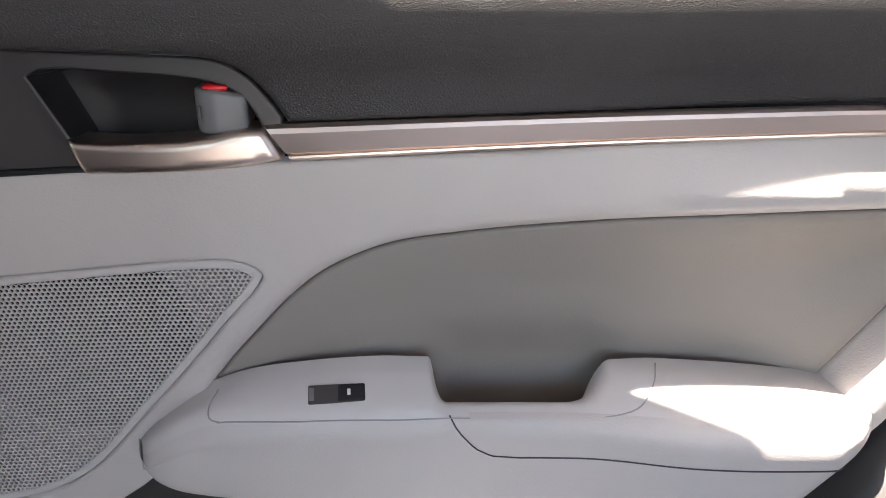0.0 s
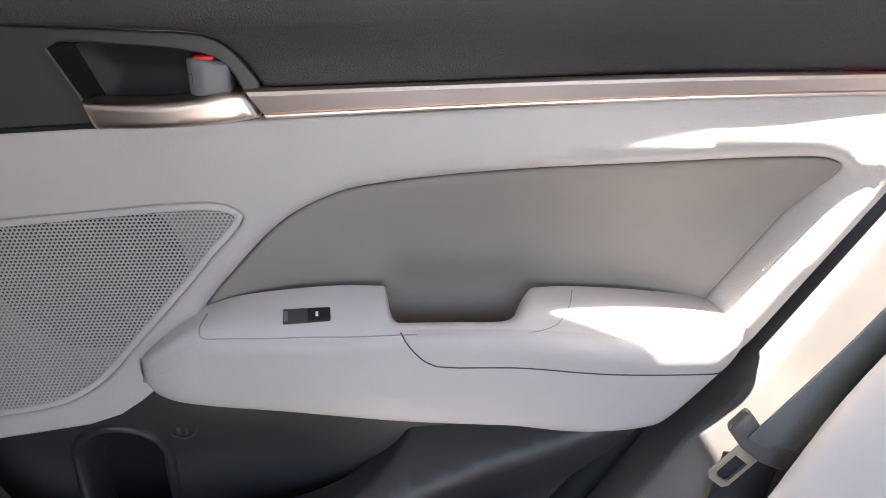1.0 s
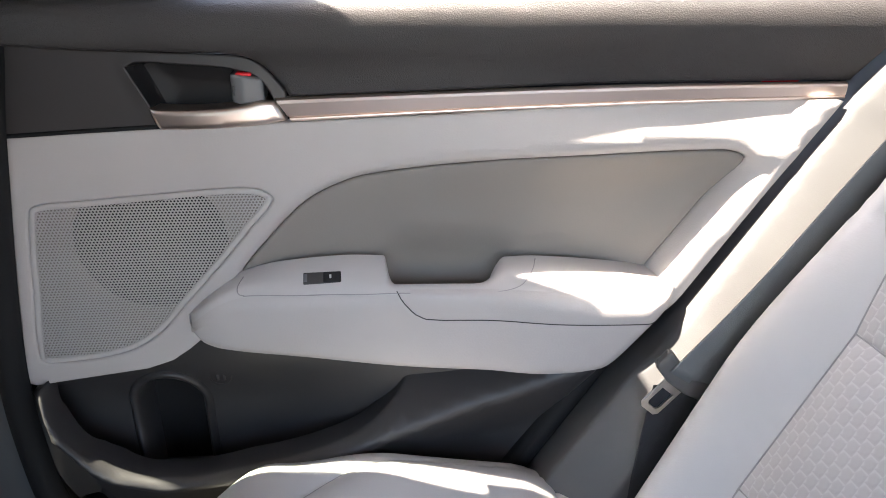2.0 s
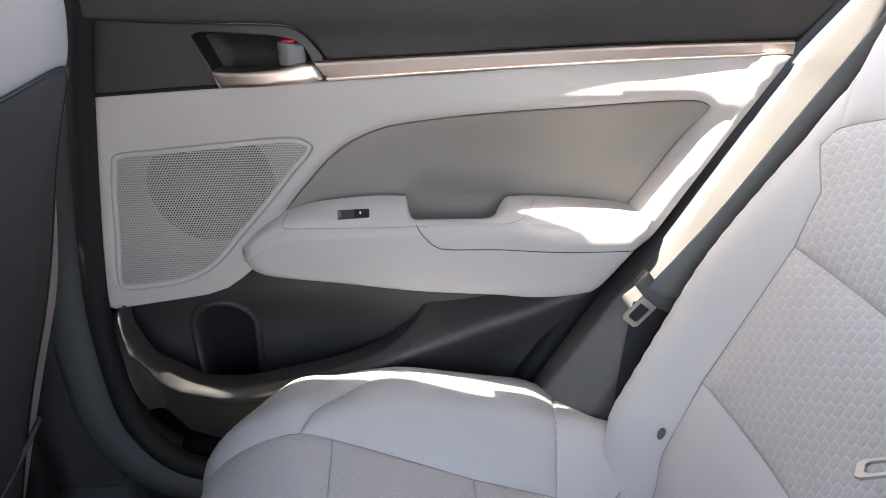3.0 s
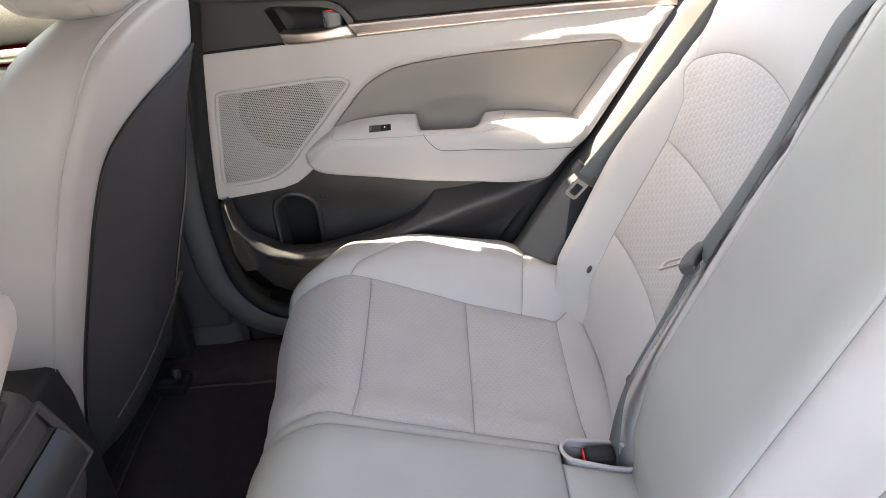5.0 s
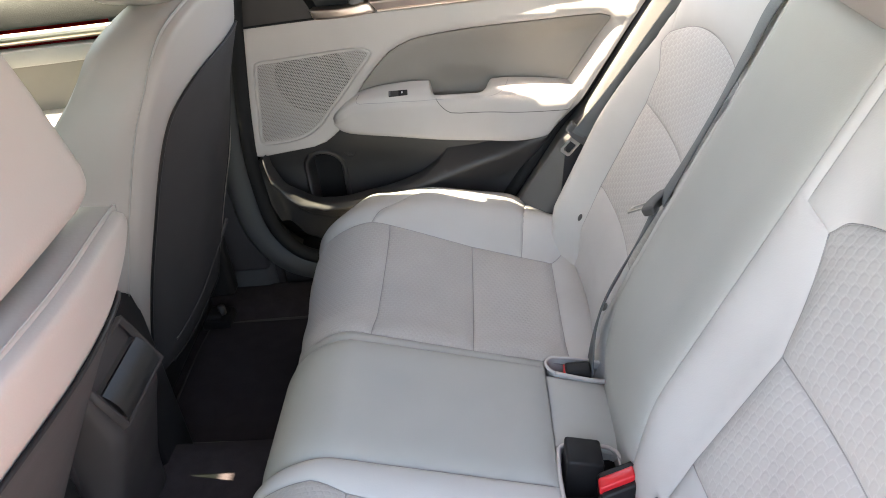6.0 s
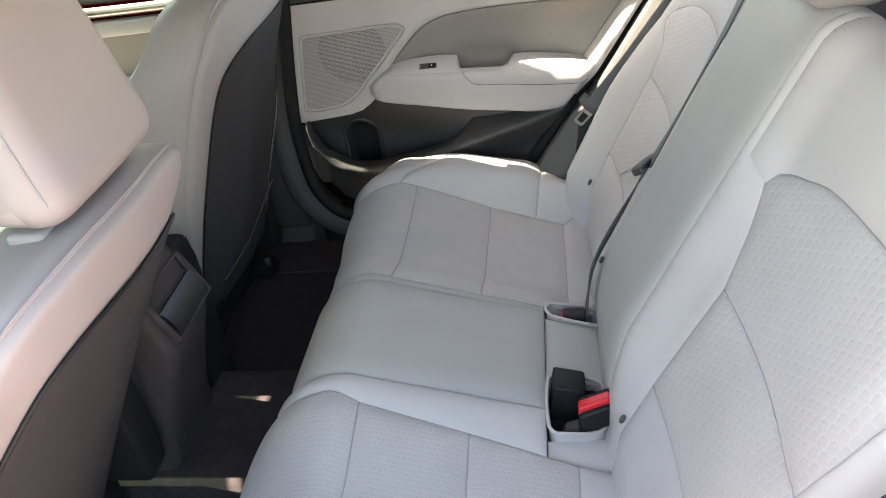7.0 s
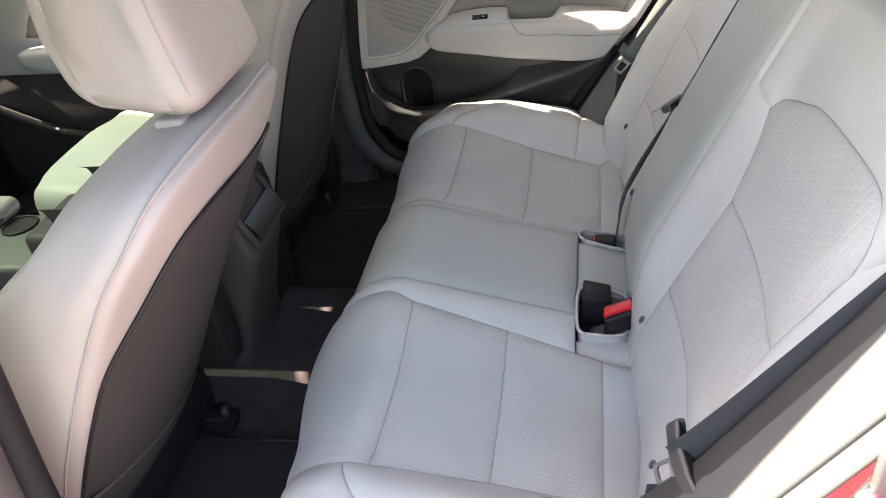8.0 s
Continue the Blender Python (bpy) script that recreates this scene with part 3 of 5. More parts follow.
sweep("armrest_joint", [arm(x, f, 0.0002) for x, f in line([(0.118, 0.03), (0.115, 0.12), (0.109, 0.22), (0.10, 0.31), (0.083, 0.37), (0.06, 0.385)], 24)], circle(0.0005, 6), SEAM, door)
cup_floor = [(-0.024, 0.0), (0.082, 0.0), (0.082, 0.06), (-0.024, 0.06)]
patch("pull_cup_floor", cup_floor, lambda u, v, d: (u, yd(u) + 0.04 - v, 0.737 + 0 * u), BEZEL, door, step=0.02, rim=(), face=(0, 0, 1))

# window switch set in the armrest's top
p, q = Vector(arm(-0.092, 0.10)), Vector(arm(-0.092, 0.30))
slope = (q - p).normalized()
lift = Vector((0, slope.z, -slope.y)).normalized()
lift = -lift if lift.z < 0 else lift
mid = Vector(arm(-0.092, 0.20))
lay = lambda v: tuple(mid + Vector((1, 0, 0)) * v.x + slope * v.y + lift * v.z)
switch = box("window_switch", (-0.0195, -0.0066, -0.006), (0.0195, 0.0066, 0.0006), BEZEL, door, 0.001, 2, warp=lay, label="window switch in a hollow")
box("rocker", (0.0005, -0.0060, -0.002), (0.019, 0.0060, 0.0020), BLACK, switch, 0.0012, 2, warp=lay, label="glossy black rocker")
box("hollow", (-0.0190, -0.0060, -0.004), (0.0002, 0.0060, 0.0012), KNOB, switch, 0.0004, 1, warp=lambda v: lay(Vector((v.x, v.y * (1 - 0.25 * (v.x < -0.01)), v.z - (0.0035 if v.x > -0.005 and v.z > 0 else 0.0)))), label="grey sloping finger hollow")
box("window_symbol", (0.007, -0.0022, 0.002), (0.0092, 0.0022, 0.0026), WHITE, switch, 0.0003, 1, warp=lay)

# lower door: recessed wall, storage pocket, bottle holder
lower_ring = np.array([(-0.418, 0.66), (-0.338, 0.6685), (-0.276, 0.6765), (-0.241, 0.699), (-0.215, 0.72), (0.22, 0.71), (0.21, 0.686), (0.113, 0.54), (0.03, 0.41), (-0.30, 0.408), (-0.362, 0.432), (-0.404, 0.49), (-0.418, 0.57)])
def hollow_depth(u, v):
    """How far the storage pocket's inner wall lies behind the door's face."""
    return 0.020 + 0.026 * (1 - ease(u, -0.22, 0.0)) * (1 - ease(v, 0.60, 0.69))


def bottle_arch(k):
    """The bottle holder's outline, grown by k metres."""
    turn = [(-0.285 + (0.0385 + k) * math.cos(a), 0.602 + (0.043 + k) * math.sin(a)) for a in np.linspace(0, math.pi, 22)]
    return np.array([*turn, (-0.3235 - k, 0.49), (-0.2465 + k, 0.49)])


patch("lower_panel", lower_ring, lambda u, v, d: (u, yd(u) + hollow_depth(u, v) + rounding(d, 0.006), v), DOOR_LOWER, door, step=0.014, holes=(bottle_arch(0.0),), skirt=(0, 0.02, 0), label="charcoal lower door panel")
holder = [[(a, wall_of(a) + float(hollow_depth(a, b)) + deep, b) for a, b in bottle_arch(k)] for k, deep in ((0.012, 0.004), (0.009, -0.003), (0.005, -0.006), (0.001, -0.004), (-0.002, 0.004), (-0.004, 0.022), (-0.008, 0.042))]
loft("bottle_holder", holder, DOOR_LOWER, door, label="round bottle holder sunk in the pocket")
patch("bottle_hollow", bottle_arch(-0.007), lambda u, v, d: (u, yd(u) + hollow_depth(u, v) + 0.0415, v), BLACK, door, step=0.02, rim=())
rim_line = spline([(-0.397, 0.670), (-0.387, 0.637), (-0.354, 0.588), (-0.29, 0.5590), (-0.187, 0.569), (-0.076, 0.599), (-0.024, 0.630), (0.004, 0.670), (0.014, 0.70)], 8, closed=False)
pocket_ring = np.array([*rim_line, (0.22, 0.70), (0.208, 0.683), (0.113, 0.54), (0.03, 0.41), (-0.30, 0.408), (-0.362, 0.432), (-0.404, 0.49), (-0.417, 0.57), (-0.4165, 0.655)])
crease_x, crease_z = (-0.42, -0.398, -0.387, -0.354, -0.335, -0.28, -0.185, -0.091, 0.101, 0.205), (0.668, 0.660, 0.628, 0.580, 0.565, 0.551, 0.561, 0.582, 0.638, 0.682)


def pocket_skin(u, v, d):
    zc = np.interp(u, crease_x, crease_z)
    proud = 0.012 + 0.034 * (1 - ease(u, -0.10, 0.10))
    brow = 0.006 * (1 - ease(u, -0.16, -0.02))
    drop = np.maximum(0, zc - v)
    below = -0.3 * np.minimum(drop, brow) + (0.38 + 0.9 * (1 - ease(u, -0.12, 0.02))) * np.minimum(np.maximum(0, drop - brow), 0.06) + 0.22 * np.maximum(0, drop - brow - 0.06) * (1 - ease(u, -0.12, 0.02))
    y = yd(u) - proud + np.where(v < zc, below, 1.25 * (v - zc)) + rounding(d, 0.004)
    edge = ease(u, -0.417, -0.385)
    return u, y * edge + (1 - edge) * (yd(u) + 0.0), v


patch("storage_pocket", pocket_ring, pocket_skin, DOOR_LOWER, door, step=0.010, rim=(0.001, 0.003, 0.007, 0.012), skirt=(0, 0.035, -0.004), label="charcoal storage pocket with a rounded lip")
sweep("bottle_symbol", [(-0.2215 + 0.0125 * math.cos(a), wall_of(-0.22) + float(hollow_depth(-0.2215, 0.643)) - 0.0004, 0.643 + 0.011 * math.sin(a)) for a in np.linspace(0, 2 * math.pi, 25)], circle(0.0007, 6), LOWER, door)
for dx in (-0.004, 0.003):
    box("bottle_symbol", (-0.2215 + dx - 0.002, wall_of(-0.22) + 0.0332, 0.637), (-0.2215 + dx + 0.002, wall_of(-0.22) + 0.0350, 0.649), LOWER, door, 0.0006, 1)
box("door_shell", (-0.46, 0.785, 0.40), (0.20, 0.805, 1.02), BLACK, door, 0.004, 1, warp=lambda p: (p.x + (0.24 * max(0, p.z - 0.6) / 0.42 + 0.0 if p.x > 0 else 0.05 * (p.z > 0.9)), p.y, p.z))
box("door_edge", (-0.462, 0.716, 0.40), (-0.440, 0.80, 1.02), BLACK, door, 0.004, 1, warp=lambda p: (p.x + 0.05 * (p.z > 0.9), p.y, p.z))
box("door_edge", (-0.440, 0.716, 0.392), (0.10, 0.80, 0.412), BLACK, door, 0.004, 1)
# window glass and the frame over the sill
glass = patch("window_glass", [(-0.36, 1.04), (0.44, 1.04), (0.50, 1.10), (0.40, 1.30), (0.10, 1.385), (-0.30, 1.395)], lambda u, v, d: (u, 0.735 - 0.24 * (v - 1.05), v), GLASS, door, step=0.05, rim=())
glass.visible_shadow = False
sweep("glass_seal", [(x, wall_of(x) + 0.078, 1.066) for x in np.linspace(-0.36, 0.47, 12)], circle(0.008, 8), RUBBER, door)
# Out of view; placed so that its shadow bounds the sun on the cushion.
sweep("window_frame", line([(-0.42, 0.608, 1.374), (-0.20, 0.600, 1.374), (0.0, 0.585, 1.374), (0.20, 0.572, 1.365), (0.32, 0.575, 1.345), (0.44, 0.60, 1.28), (0.53, 0.64, 1.17)], 30), [(-0.033, -0.012), (-0.033, 0.008), (-0.025, 0.012), (0.025, 0.012), (0.033, 0.008), (0.033, -0.012)], LOWER, door, up=(0, 0, 1), label="black window frame rail")


# ---- rear bench ----
def cushion(s):
    """The bench's top skin: u runs along it from front (down the nose) to rear, v across the car."""
    def surf(u, v, d):
        v = s * v
        a = np.abs(v)
        ut = np.maximum(u, -0.15)
        base = 0.580 - 0.292 * (ut + 0.124) + 0.020 * (1 - (ease(a, 0.135, 0.23) if s > 0 else ease(a, 0.15, 0.32))) - 0.006 * np.sin(np.clip((a - 0.19) / 0.3, 0, 1) * math.pi)
        wing = 0.607 - 0.185 * (ut + 0.12)
        w = ease(a, 0.465, 0.550)
        z = base * (1 - w) + wing * w
        k = np.clip((a - 0.595) / 0.065, 0, 1)
        z = z + 0.008 * np.exp(-((a - 0.60) / 0.05) ** 2) * ease(ut, -0.16, -0.06) - 0.065 * (1 - np.sqrt(np.maximum(0, 1 - k * k))) - 1.2 * np.maximum(0, a - 0.66)
        z = z - 0.060 * ease(ut, 0.10, 0.25) * ease(a, 0.52, 0.62)
        z = z - 0.022 * ease(a, 0.48, 0.61) * (1 - ease(ut, -0.15, -0.02))
        mid = 0.602 - 0.275 * (ut + 0.109)
        c = 1 - (ease(a, 0.105, 0.145) if s > 0 else ease(a, 0.125, 0.175))
        z = z * (1 - c) + mid * c
        t, r = np.maximum(0, -0.15 - u), 0.112
        ang = np.clip(t / r, 0, 1.62)
        rest = np.maximum(0, t - 1.62 * r)
        seam = 0.0045 * np.exp(-d / 0.0035) - 0.004 * ease(d, 0, 0.035)
        fore = 0.010 * ease(a, 0.17, 0.26) + (0.012 * ease(a, 0.28, 0.42) if s > 0 else 0.028 * ease(a, 0.03, 0.22) * (1 - ease(a, 0.28, 0.46)) - 0.004)
        x = ut - r * np.sin(ang) + rest * 0.05 + (0.115 * ease(a, 0.49 if s > 0 else 0.44, 0.69) ** 2 - fore) * ease(t, 0, 0.14) + seam * np.sin(ang)
        z = z - r * (1 - np.cos(ang)) - rest - seam * np.cos(ang)
        return x, v + 0 * u, z
    return surf


def backrest(s):
    """The backrest's skin: v across the car, w up."""
    def surf(v, w, d):
        v = s * v
        a = np.abs(v)
        e = 0.47 if s > 0 else 0.497
        h = 0.046 * ease(a, e - 0.010, e + 0.050 - 0.010 * (s < 0)) * (1 - 0.8 * ease(w, 0.72, 0.97)) + 0.036 * (1 - ease(a, 0.10, 0.185)) * ease(w, 0.50, 0.68)
        h = h - 0.15 * np.clip((a - (0.512 if s > 0 else 0.492)) / 0.075, 0, 1.3) ** 1.9
        h = h - 0.012 * np.sin(np.clip((a - 0.2) / 0.27, 0, 1) * math.pi) * (1 - ease(w, 0.9, 1.0)) - 0.02 * (1 - ease(w, 0.50, 0.57))
        h = h - (0.0045 * np.exp(-d / 0.0035) - 0.004 * ease(d, 0, 0.035))
        t, r = np.maximum(0, w - 1.055), 0.045
        ang = np.clip(t / r, 0, 2.2)
        rest = np.maximum(0, t - 2.2 * r)
        wt = np.minimum(w, 1.055)
        along = r * np.sin(ang) + rest * math.cos(2.2)
        h = h - r * (1 - np.cos(ang)) - rest * math.sin(2.2)
        x = 0.25 + 0.464 * (wt - 0.58) + along * 0.42 - h * 0.907
        z = wt + along * 0.907 + h * 0.42
        return x, v, z
    return surf


bench = thing("rear_bench_seat", (0.05, 0.0, 0.30), "pale grey rear bench seat with patterned cloth inserts", "car seat")
FRONT_END = -0.52
for s in (1, -1):
    sk, bk = cushion(s), backrest(s)
    up = dict(face=(-0.3, 0, 1))
    i0, i1, i2, i3 = (0.146, 0.142, 0.140, 0.142) if s > 0 else (0.150, 0.166, 0.184, 0.203)
    patch("cushion_insert", [(FRONT_END, i0), (-0.17, i0), (-0.124, i1), (-0.124, 0.495), (-0.17, 0.50), (FRONT_END, 0.50)], sk, CLOTH, bench, step=0.013, **up)
    patch("cushion_insert", [(-0.124, i1), (0.033, i2), (0.033, 0.475), (-0.124, 0.495)], sk, CLOTH, bench, step=0.013, **up)
    patch("cushion_insert", [(0.033, i2), (0.186, i3), (0.186, 0.466), (0.033, 0.475)], sk, CLOTH, bench, step=0.013, **up)
    patch("cushion_rear_strip", [(0.186, i3), (0.262, i3), (0.262, 0.53), (0.225, 0.503), (0.186, 0.466)], sk, CLOTH_PLAIN, bench, step=0.013, **up)
    curve = [(-0.160, 0.4985), (-0.142, 0.535), (-0.105, 0.578), (-0.05, 0.606), (0.03, 0.617), (0.15, 0.615)]
    arc = [tuple(p) for p in spline(curve, 6, closed=False)]
    patch("cushion_side", [*arc, (0.128, 0.4698), (0.033, 0.475), (-0.124, 0.495)], sk, SEAT, bench, step=0.012, **up)
    patch("cushion_side_rear", [(0.128, 0.4698), (0.186, 0.466), (0.225, 0.503), (0.262, 0.53), (0.262, 0.61), (0.15, 0.615)], sk, SEAT, bench, step=0.012, **up)
    patch("cushion_corner", [(FRONT_END, 0.50), (-0.17, 0.50), *arc, (0.262, 0.61), (0.262, 0.68), (-0.2, 0.69), (FRONT_END, 0.69)], sk, SEAT, bench, step=0.013, **up)
    # Far divider has the darker centre tone, its near twin the paler seat tone.
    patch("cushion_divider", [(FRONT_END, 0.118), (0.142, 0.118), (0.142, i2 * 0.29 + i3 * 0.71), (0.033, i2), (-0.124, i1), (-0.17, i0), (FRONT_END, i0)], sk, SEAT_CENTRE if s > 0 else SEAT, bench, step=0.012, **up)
    fore = dict(face=(-1, 0, 0.4))
    top = [(0.135, 0.912), (0.18, 0.934), (0.26, 0.951), (0.36, 0.955), (0.445, 0.942), (0.497, 0.915), (0.503, 0.895)]
    turn = (0.172, 0.88)
    if s < 0:
        top = [(0.157, 0.918), (0.168, 0.937), (0.215, 0.955), (0.26, 0.968), (0.36, 0.978), (0.445, 0.982), (0.478, 0.977), (0.500, 0.955), (0.509, 0.920), (0.507, 0.895)]
        turn = (0.178, 0.861)
    crown = [tuple(p) for p in spline(top, 5, closed=False)]
    e = 0.467 if s > 0 else 0.497
    patch("back_insert", [(0.20, 0.807), turn, *crown, (e + 0.008, 0.86), (e, 0.807)], bk, CLOTH_T if s > 0 else CLOTH_FAINT, bench, step=0.013, **fore)
    patch("back_insert", [(0.192, 0.648), (0.20, 0.807), (e, 0.807), (e + 0.003, 0.648)], bk, CLOTH_T if s > 0 else CLOTH_FAINT, bench, step=0.013, **fore)
    patch("back_insert", [(0.195, 0.49), (0.192, 0.648), (e + 0.003, 0.648), (e - 0.005, 0.49)], bk, CLOTH_PLAIN, bench, step=0.013, **fore)
    patch("back_side", [(e - 0.005, 0.47), (e + 0.003, 0.648), (e, 0.807), (e + 0.008, 0.86), top[-1], top[-2], (0.54, 1.0), (0.58, 1.0), (0.592, 0.80), (0.592, 0.60), (0.57, 0.47)], bk, SEAT, bench, step=0.012, **fore)
    patch("back_top", [top[-2], (0.54, 1.0), (0.58, 1.0), (0.54, 1.17), (0.125, 1.17), (0.125, 0.93), *crown[:-6]], bk, SEAT, bench, step=0.013, **fore)
    patch("back_divider", [(0.112, 0.47), (0.195, 0.47), (0.192, 0.648), (0.20, 0.807), turn, top[0], (0.125, 0.93), (0.125, 1.17), (0.112, 1.17)], bk, SEAT, bench, step=0.012, **fore)
    for y in (0.19, 0.47):
        x, yy, z = (float(q[0]) for q in bk(np.array([y]), np.array([0.58]), np.array([0.05])))
        bm = bmesh.new()
        bmesh.ops.create_uvsphere(bm, u_segments=14, v_segments=8, radius=1)
        for vert in bm.verts:
            q = vert.co
            vert.co = Vector((x, yy, z)) + Vector((-0.907, 0, 0.42)) * q.x * 0.0035 + Vector((0, 1, 0)) * q.y * 0.0050 + Vector((0.42, 0, 0.907)) * q.z * 0.0075
        part("anchor_button", bm, QUARTER, bench, "dark round child-seat anchor mark")
    def seam(ring, surf, name="seam", r=0.0009):
        pts = np.array([q for a, c in zip(ring, ring[1:]) for q in np.linspace(a, c, max(3, int(math.hypot(c[0] - a[0], c[1] - a[1]) / 0.012)), endpoint=False)] + [ring[-1]], float)
        x, y, z = surf(pts[:, 0], pts[:, 1], np.full(len(pts), 0.0004))
        sweep(name, np.c_[x + 0 * pts[:, 0], y + 0 * pts[:, 0], z + 0 * pts[:, 0]].tolist(), circle(r, 5), SEAM, bench, up=(-0.55, 0.1, 0.83))

    for ring in ([(-0.124, i1), (-0.124, 0.495)], [(0.033, i2), (0.033, 0.475)], [(0.186, i3), (0.186, 0.466)], [(-0.42, 0.50), (-0.17, 0.50), (-0.124, 0.495), (0.033, 0.475), (0.186, 0.466), (0.225, 0.503)],
                 [(-0.24, i0), (-0.17, i0), (-0.124, i1), (0.033, i2), (0.186, i3)], arc[:-6], [(0.128, 0.4698), (0.15, 0.60)]):
        seam(ring, sk)
    seam([(-0.42, 0.118), (0.142, 0.118)], sk, "faint_seam", 0.0006)
    for ring in ([(0.20, 0.807), (e, 0.807)], [(0.192, 0.648), (e + 0.003, 0.648)], [(0.200, 0.56), (0.192, 0.648), (0.20, 0.807), turn, top[0]], crown, [top[-1], (e + 0.008, 0.86), (e, 0.807), (e + 0.003, 0.648), (e - 0.003, 0.55)]):
        seam(ring, bk)
sk, bk = cushion(1), backrest(1)
patch("cushion_centre", [(FRONT_END, -0.118), (0.142, -0.118), (0.142, 0.118), (FRONT_END, 0.118)], sk, SEAT_CENTRE, bench, step=0.013, face=(-0.3, 0, 1), label="smooth grey middle cushion")
patch("cushion_bridge", [(0.143, -0.042), (0.262, -0.042), (0.262, 0.103), (0.143, 0.103)], lambda u, v, d: (lambda p: (p[0], p[1], p[2] - 0.006))(sk(u, v, d)), SEAT_CENTRE, bench, step=0.012, face=(0, 0, 1))
patch("back_centre", [(-0.112, 0.47), (0.112, 0.47), (0.112, 1.17), (-0.112, 1.17)], bk, SEAT_CENTRE, bench, step=0.013, face=(-1, 0, 0.4), label="smooth grey middle backrest")
for y0, y1, x0, y2 in ((-0.206, -0.165, 0.143, -0.132), (-0.131, -0.044, 0.228, -0.044)):
    patch("cushion_ledge", [(x0, y0), (0.262, y0), (0.262, y2), (x0, y1)], lambda u, v, d: (lambda p: (p[0], p[1], p[2] - 0.003))(sk(u, v, d)), SEAT, bench, step=0.012, face=(0, 0, 1))
box("cushion_base", (-0.20, -0.64, 0.30), (0.30, 0.64, 0.455), SEAT, bench, 0.02, 3)


def tub(y0, y1, x0, x1, zs, skew=0.0, floor=0.46):
    """A buckle recess in the bench: a piped rim and a hollow with a dark floor."""
    ring = spline([(x0 + 0.012, y0), (x1, y0 + skew), (x1, y1), (x0 + 0.012, y1), (x0, y1 - 0.012), (x0, y0 + 0.012)], 5)
    top = [(x, y, zs(x)) for x, y in ring]
    loft("buckle_recess", [[(x, y, z + 0.002) for x, y, z in top], [(x * 0.98 + 0.004, y, z - 0.008) for x, y, z in top], [(x, y, z - 0.07) for x, y, z in top]], SEAT, bench, label="recess for belt buckles")
    patch("recess_floor", [tuple(p) for p in ring], lambda u, v, d: (u, v, floor + 0 * u), BLACK, bench, step=0.03, rim=(), face=(0, 0, 1))
    sweep("piping", [*top, top[0]], circle(0.003, 6), SEAM_LIGHT, bench, up=(0, 0, 1))


surface = lambda x: 0.602 - 0.275 * (x + 0.109) - 0.002
tub(-0.164, -0.043, 0.146, 0.227, surface, 0.026, 0.485)
tub(0.104, 0.141, 0.146, 0.240, surface)

# middle headrest
rest = thing("rear_headrest", (0.47, 0.0, 1.07), "small pale grey middle headrest on the rear bench", "headrest")
box("pad", (0.43, -0.115, 1.088), (0.53, 0.115, 1.20), FRONT, rest, 0.035, 5, warp=lambda p: (p.x + 0.3 * (p.z - 1.09), p.y, p.z))
for y in (-0.05, 0.05):
    sweep("post", [(0.475, y, 1.05), (0.49, y, 1.11)], circle(0.006, 10), STEEL, rest, up=(0, 1, 0))


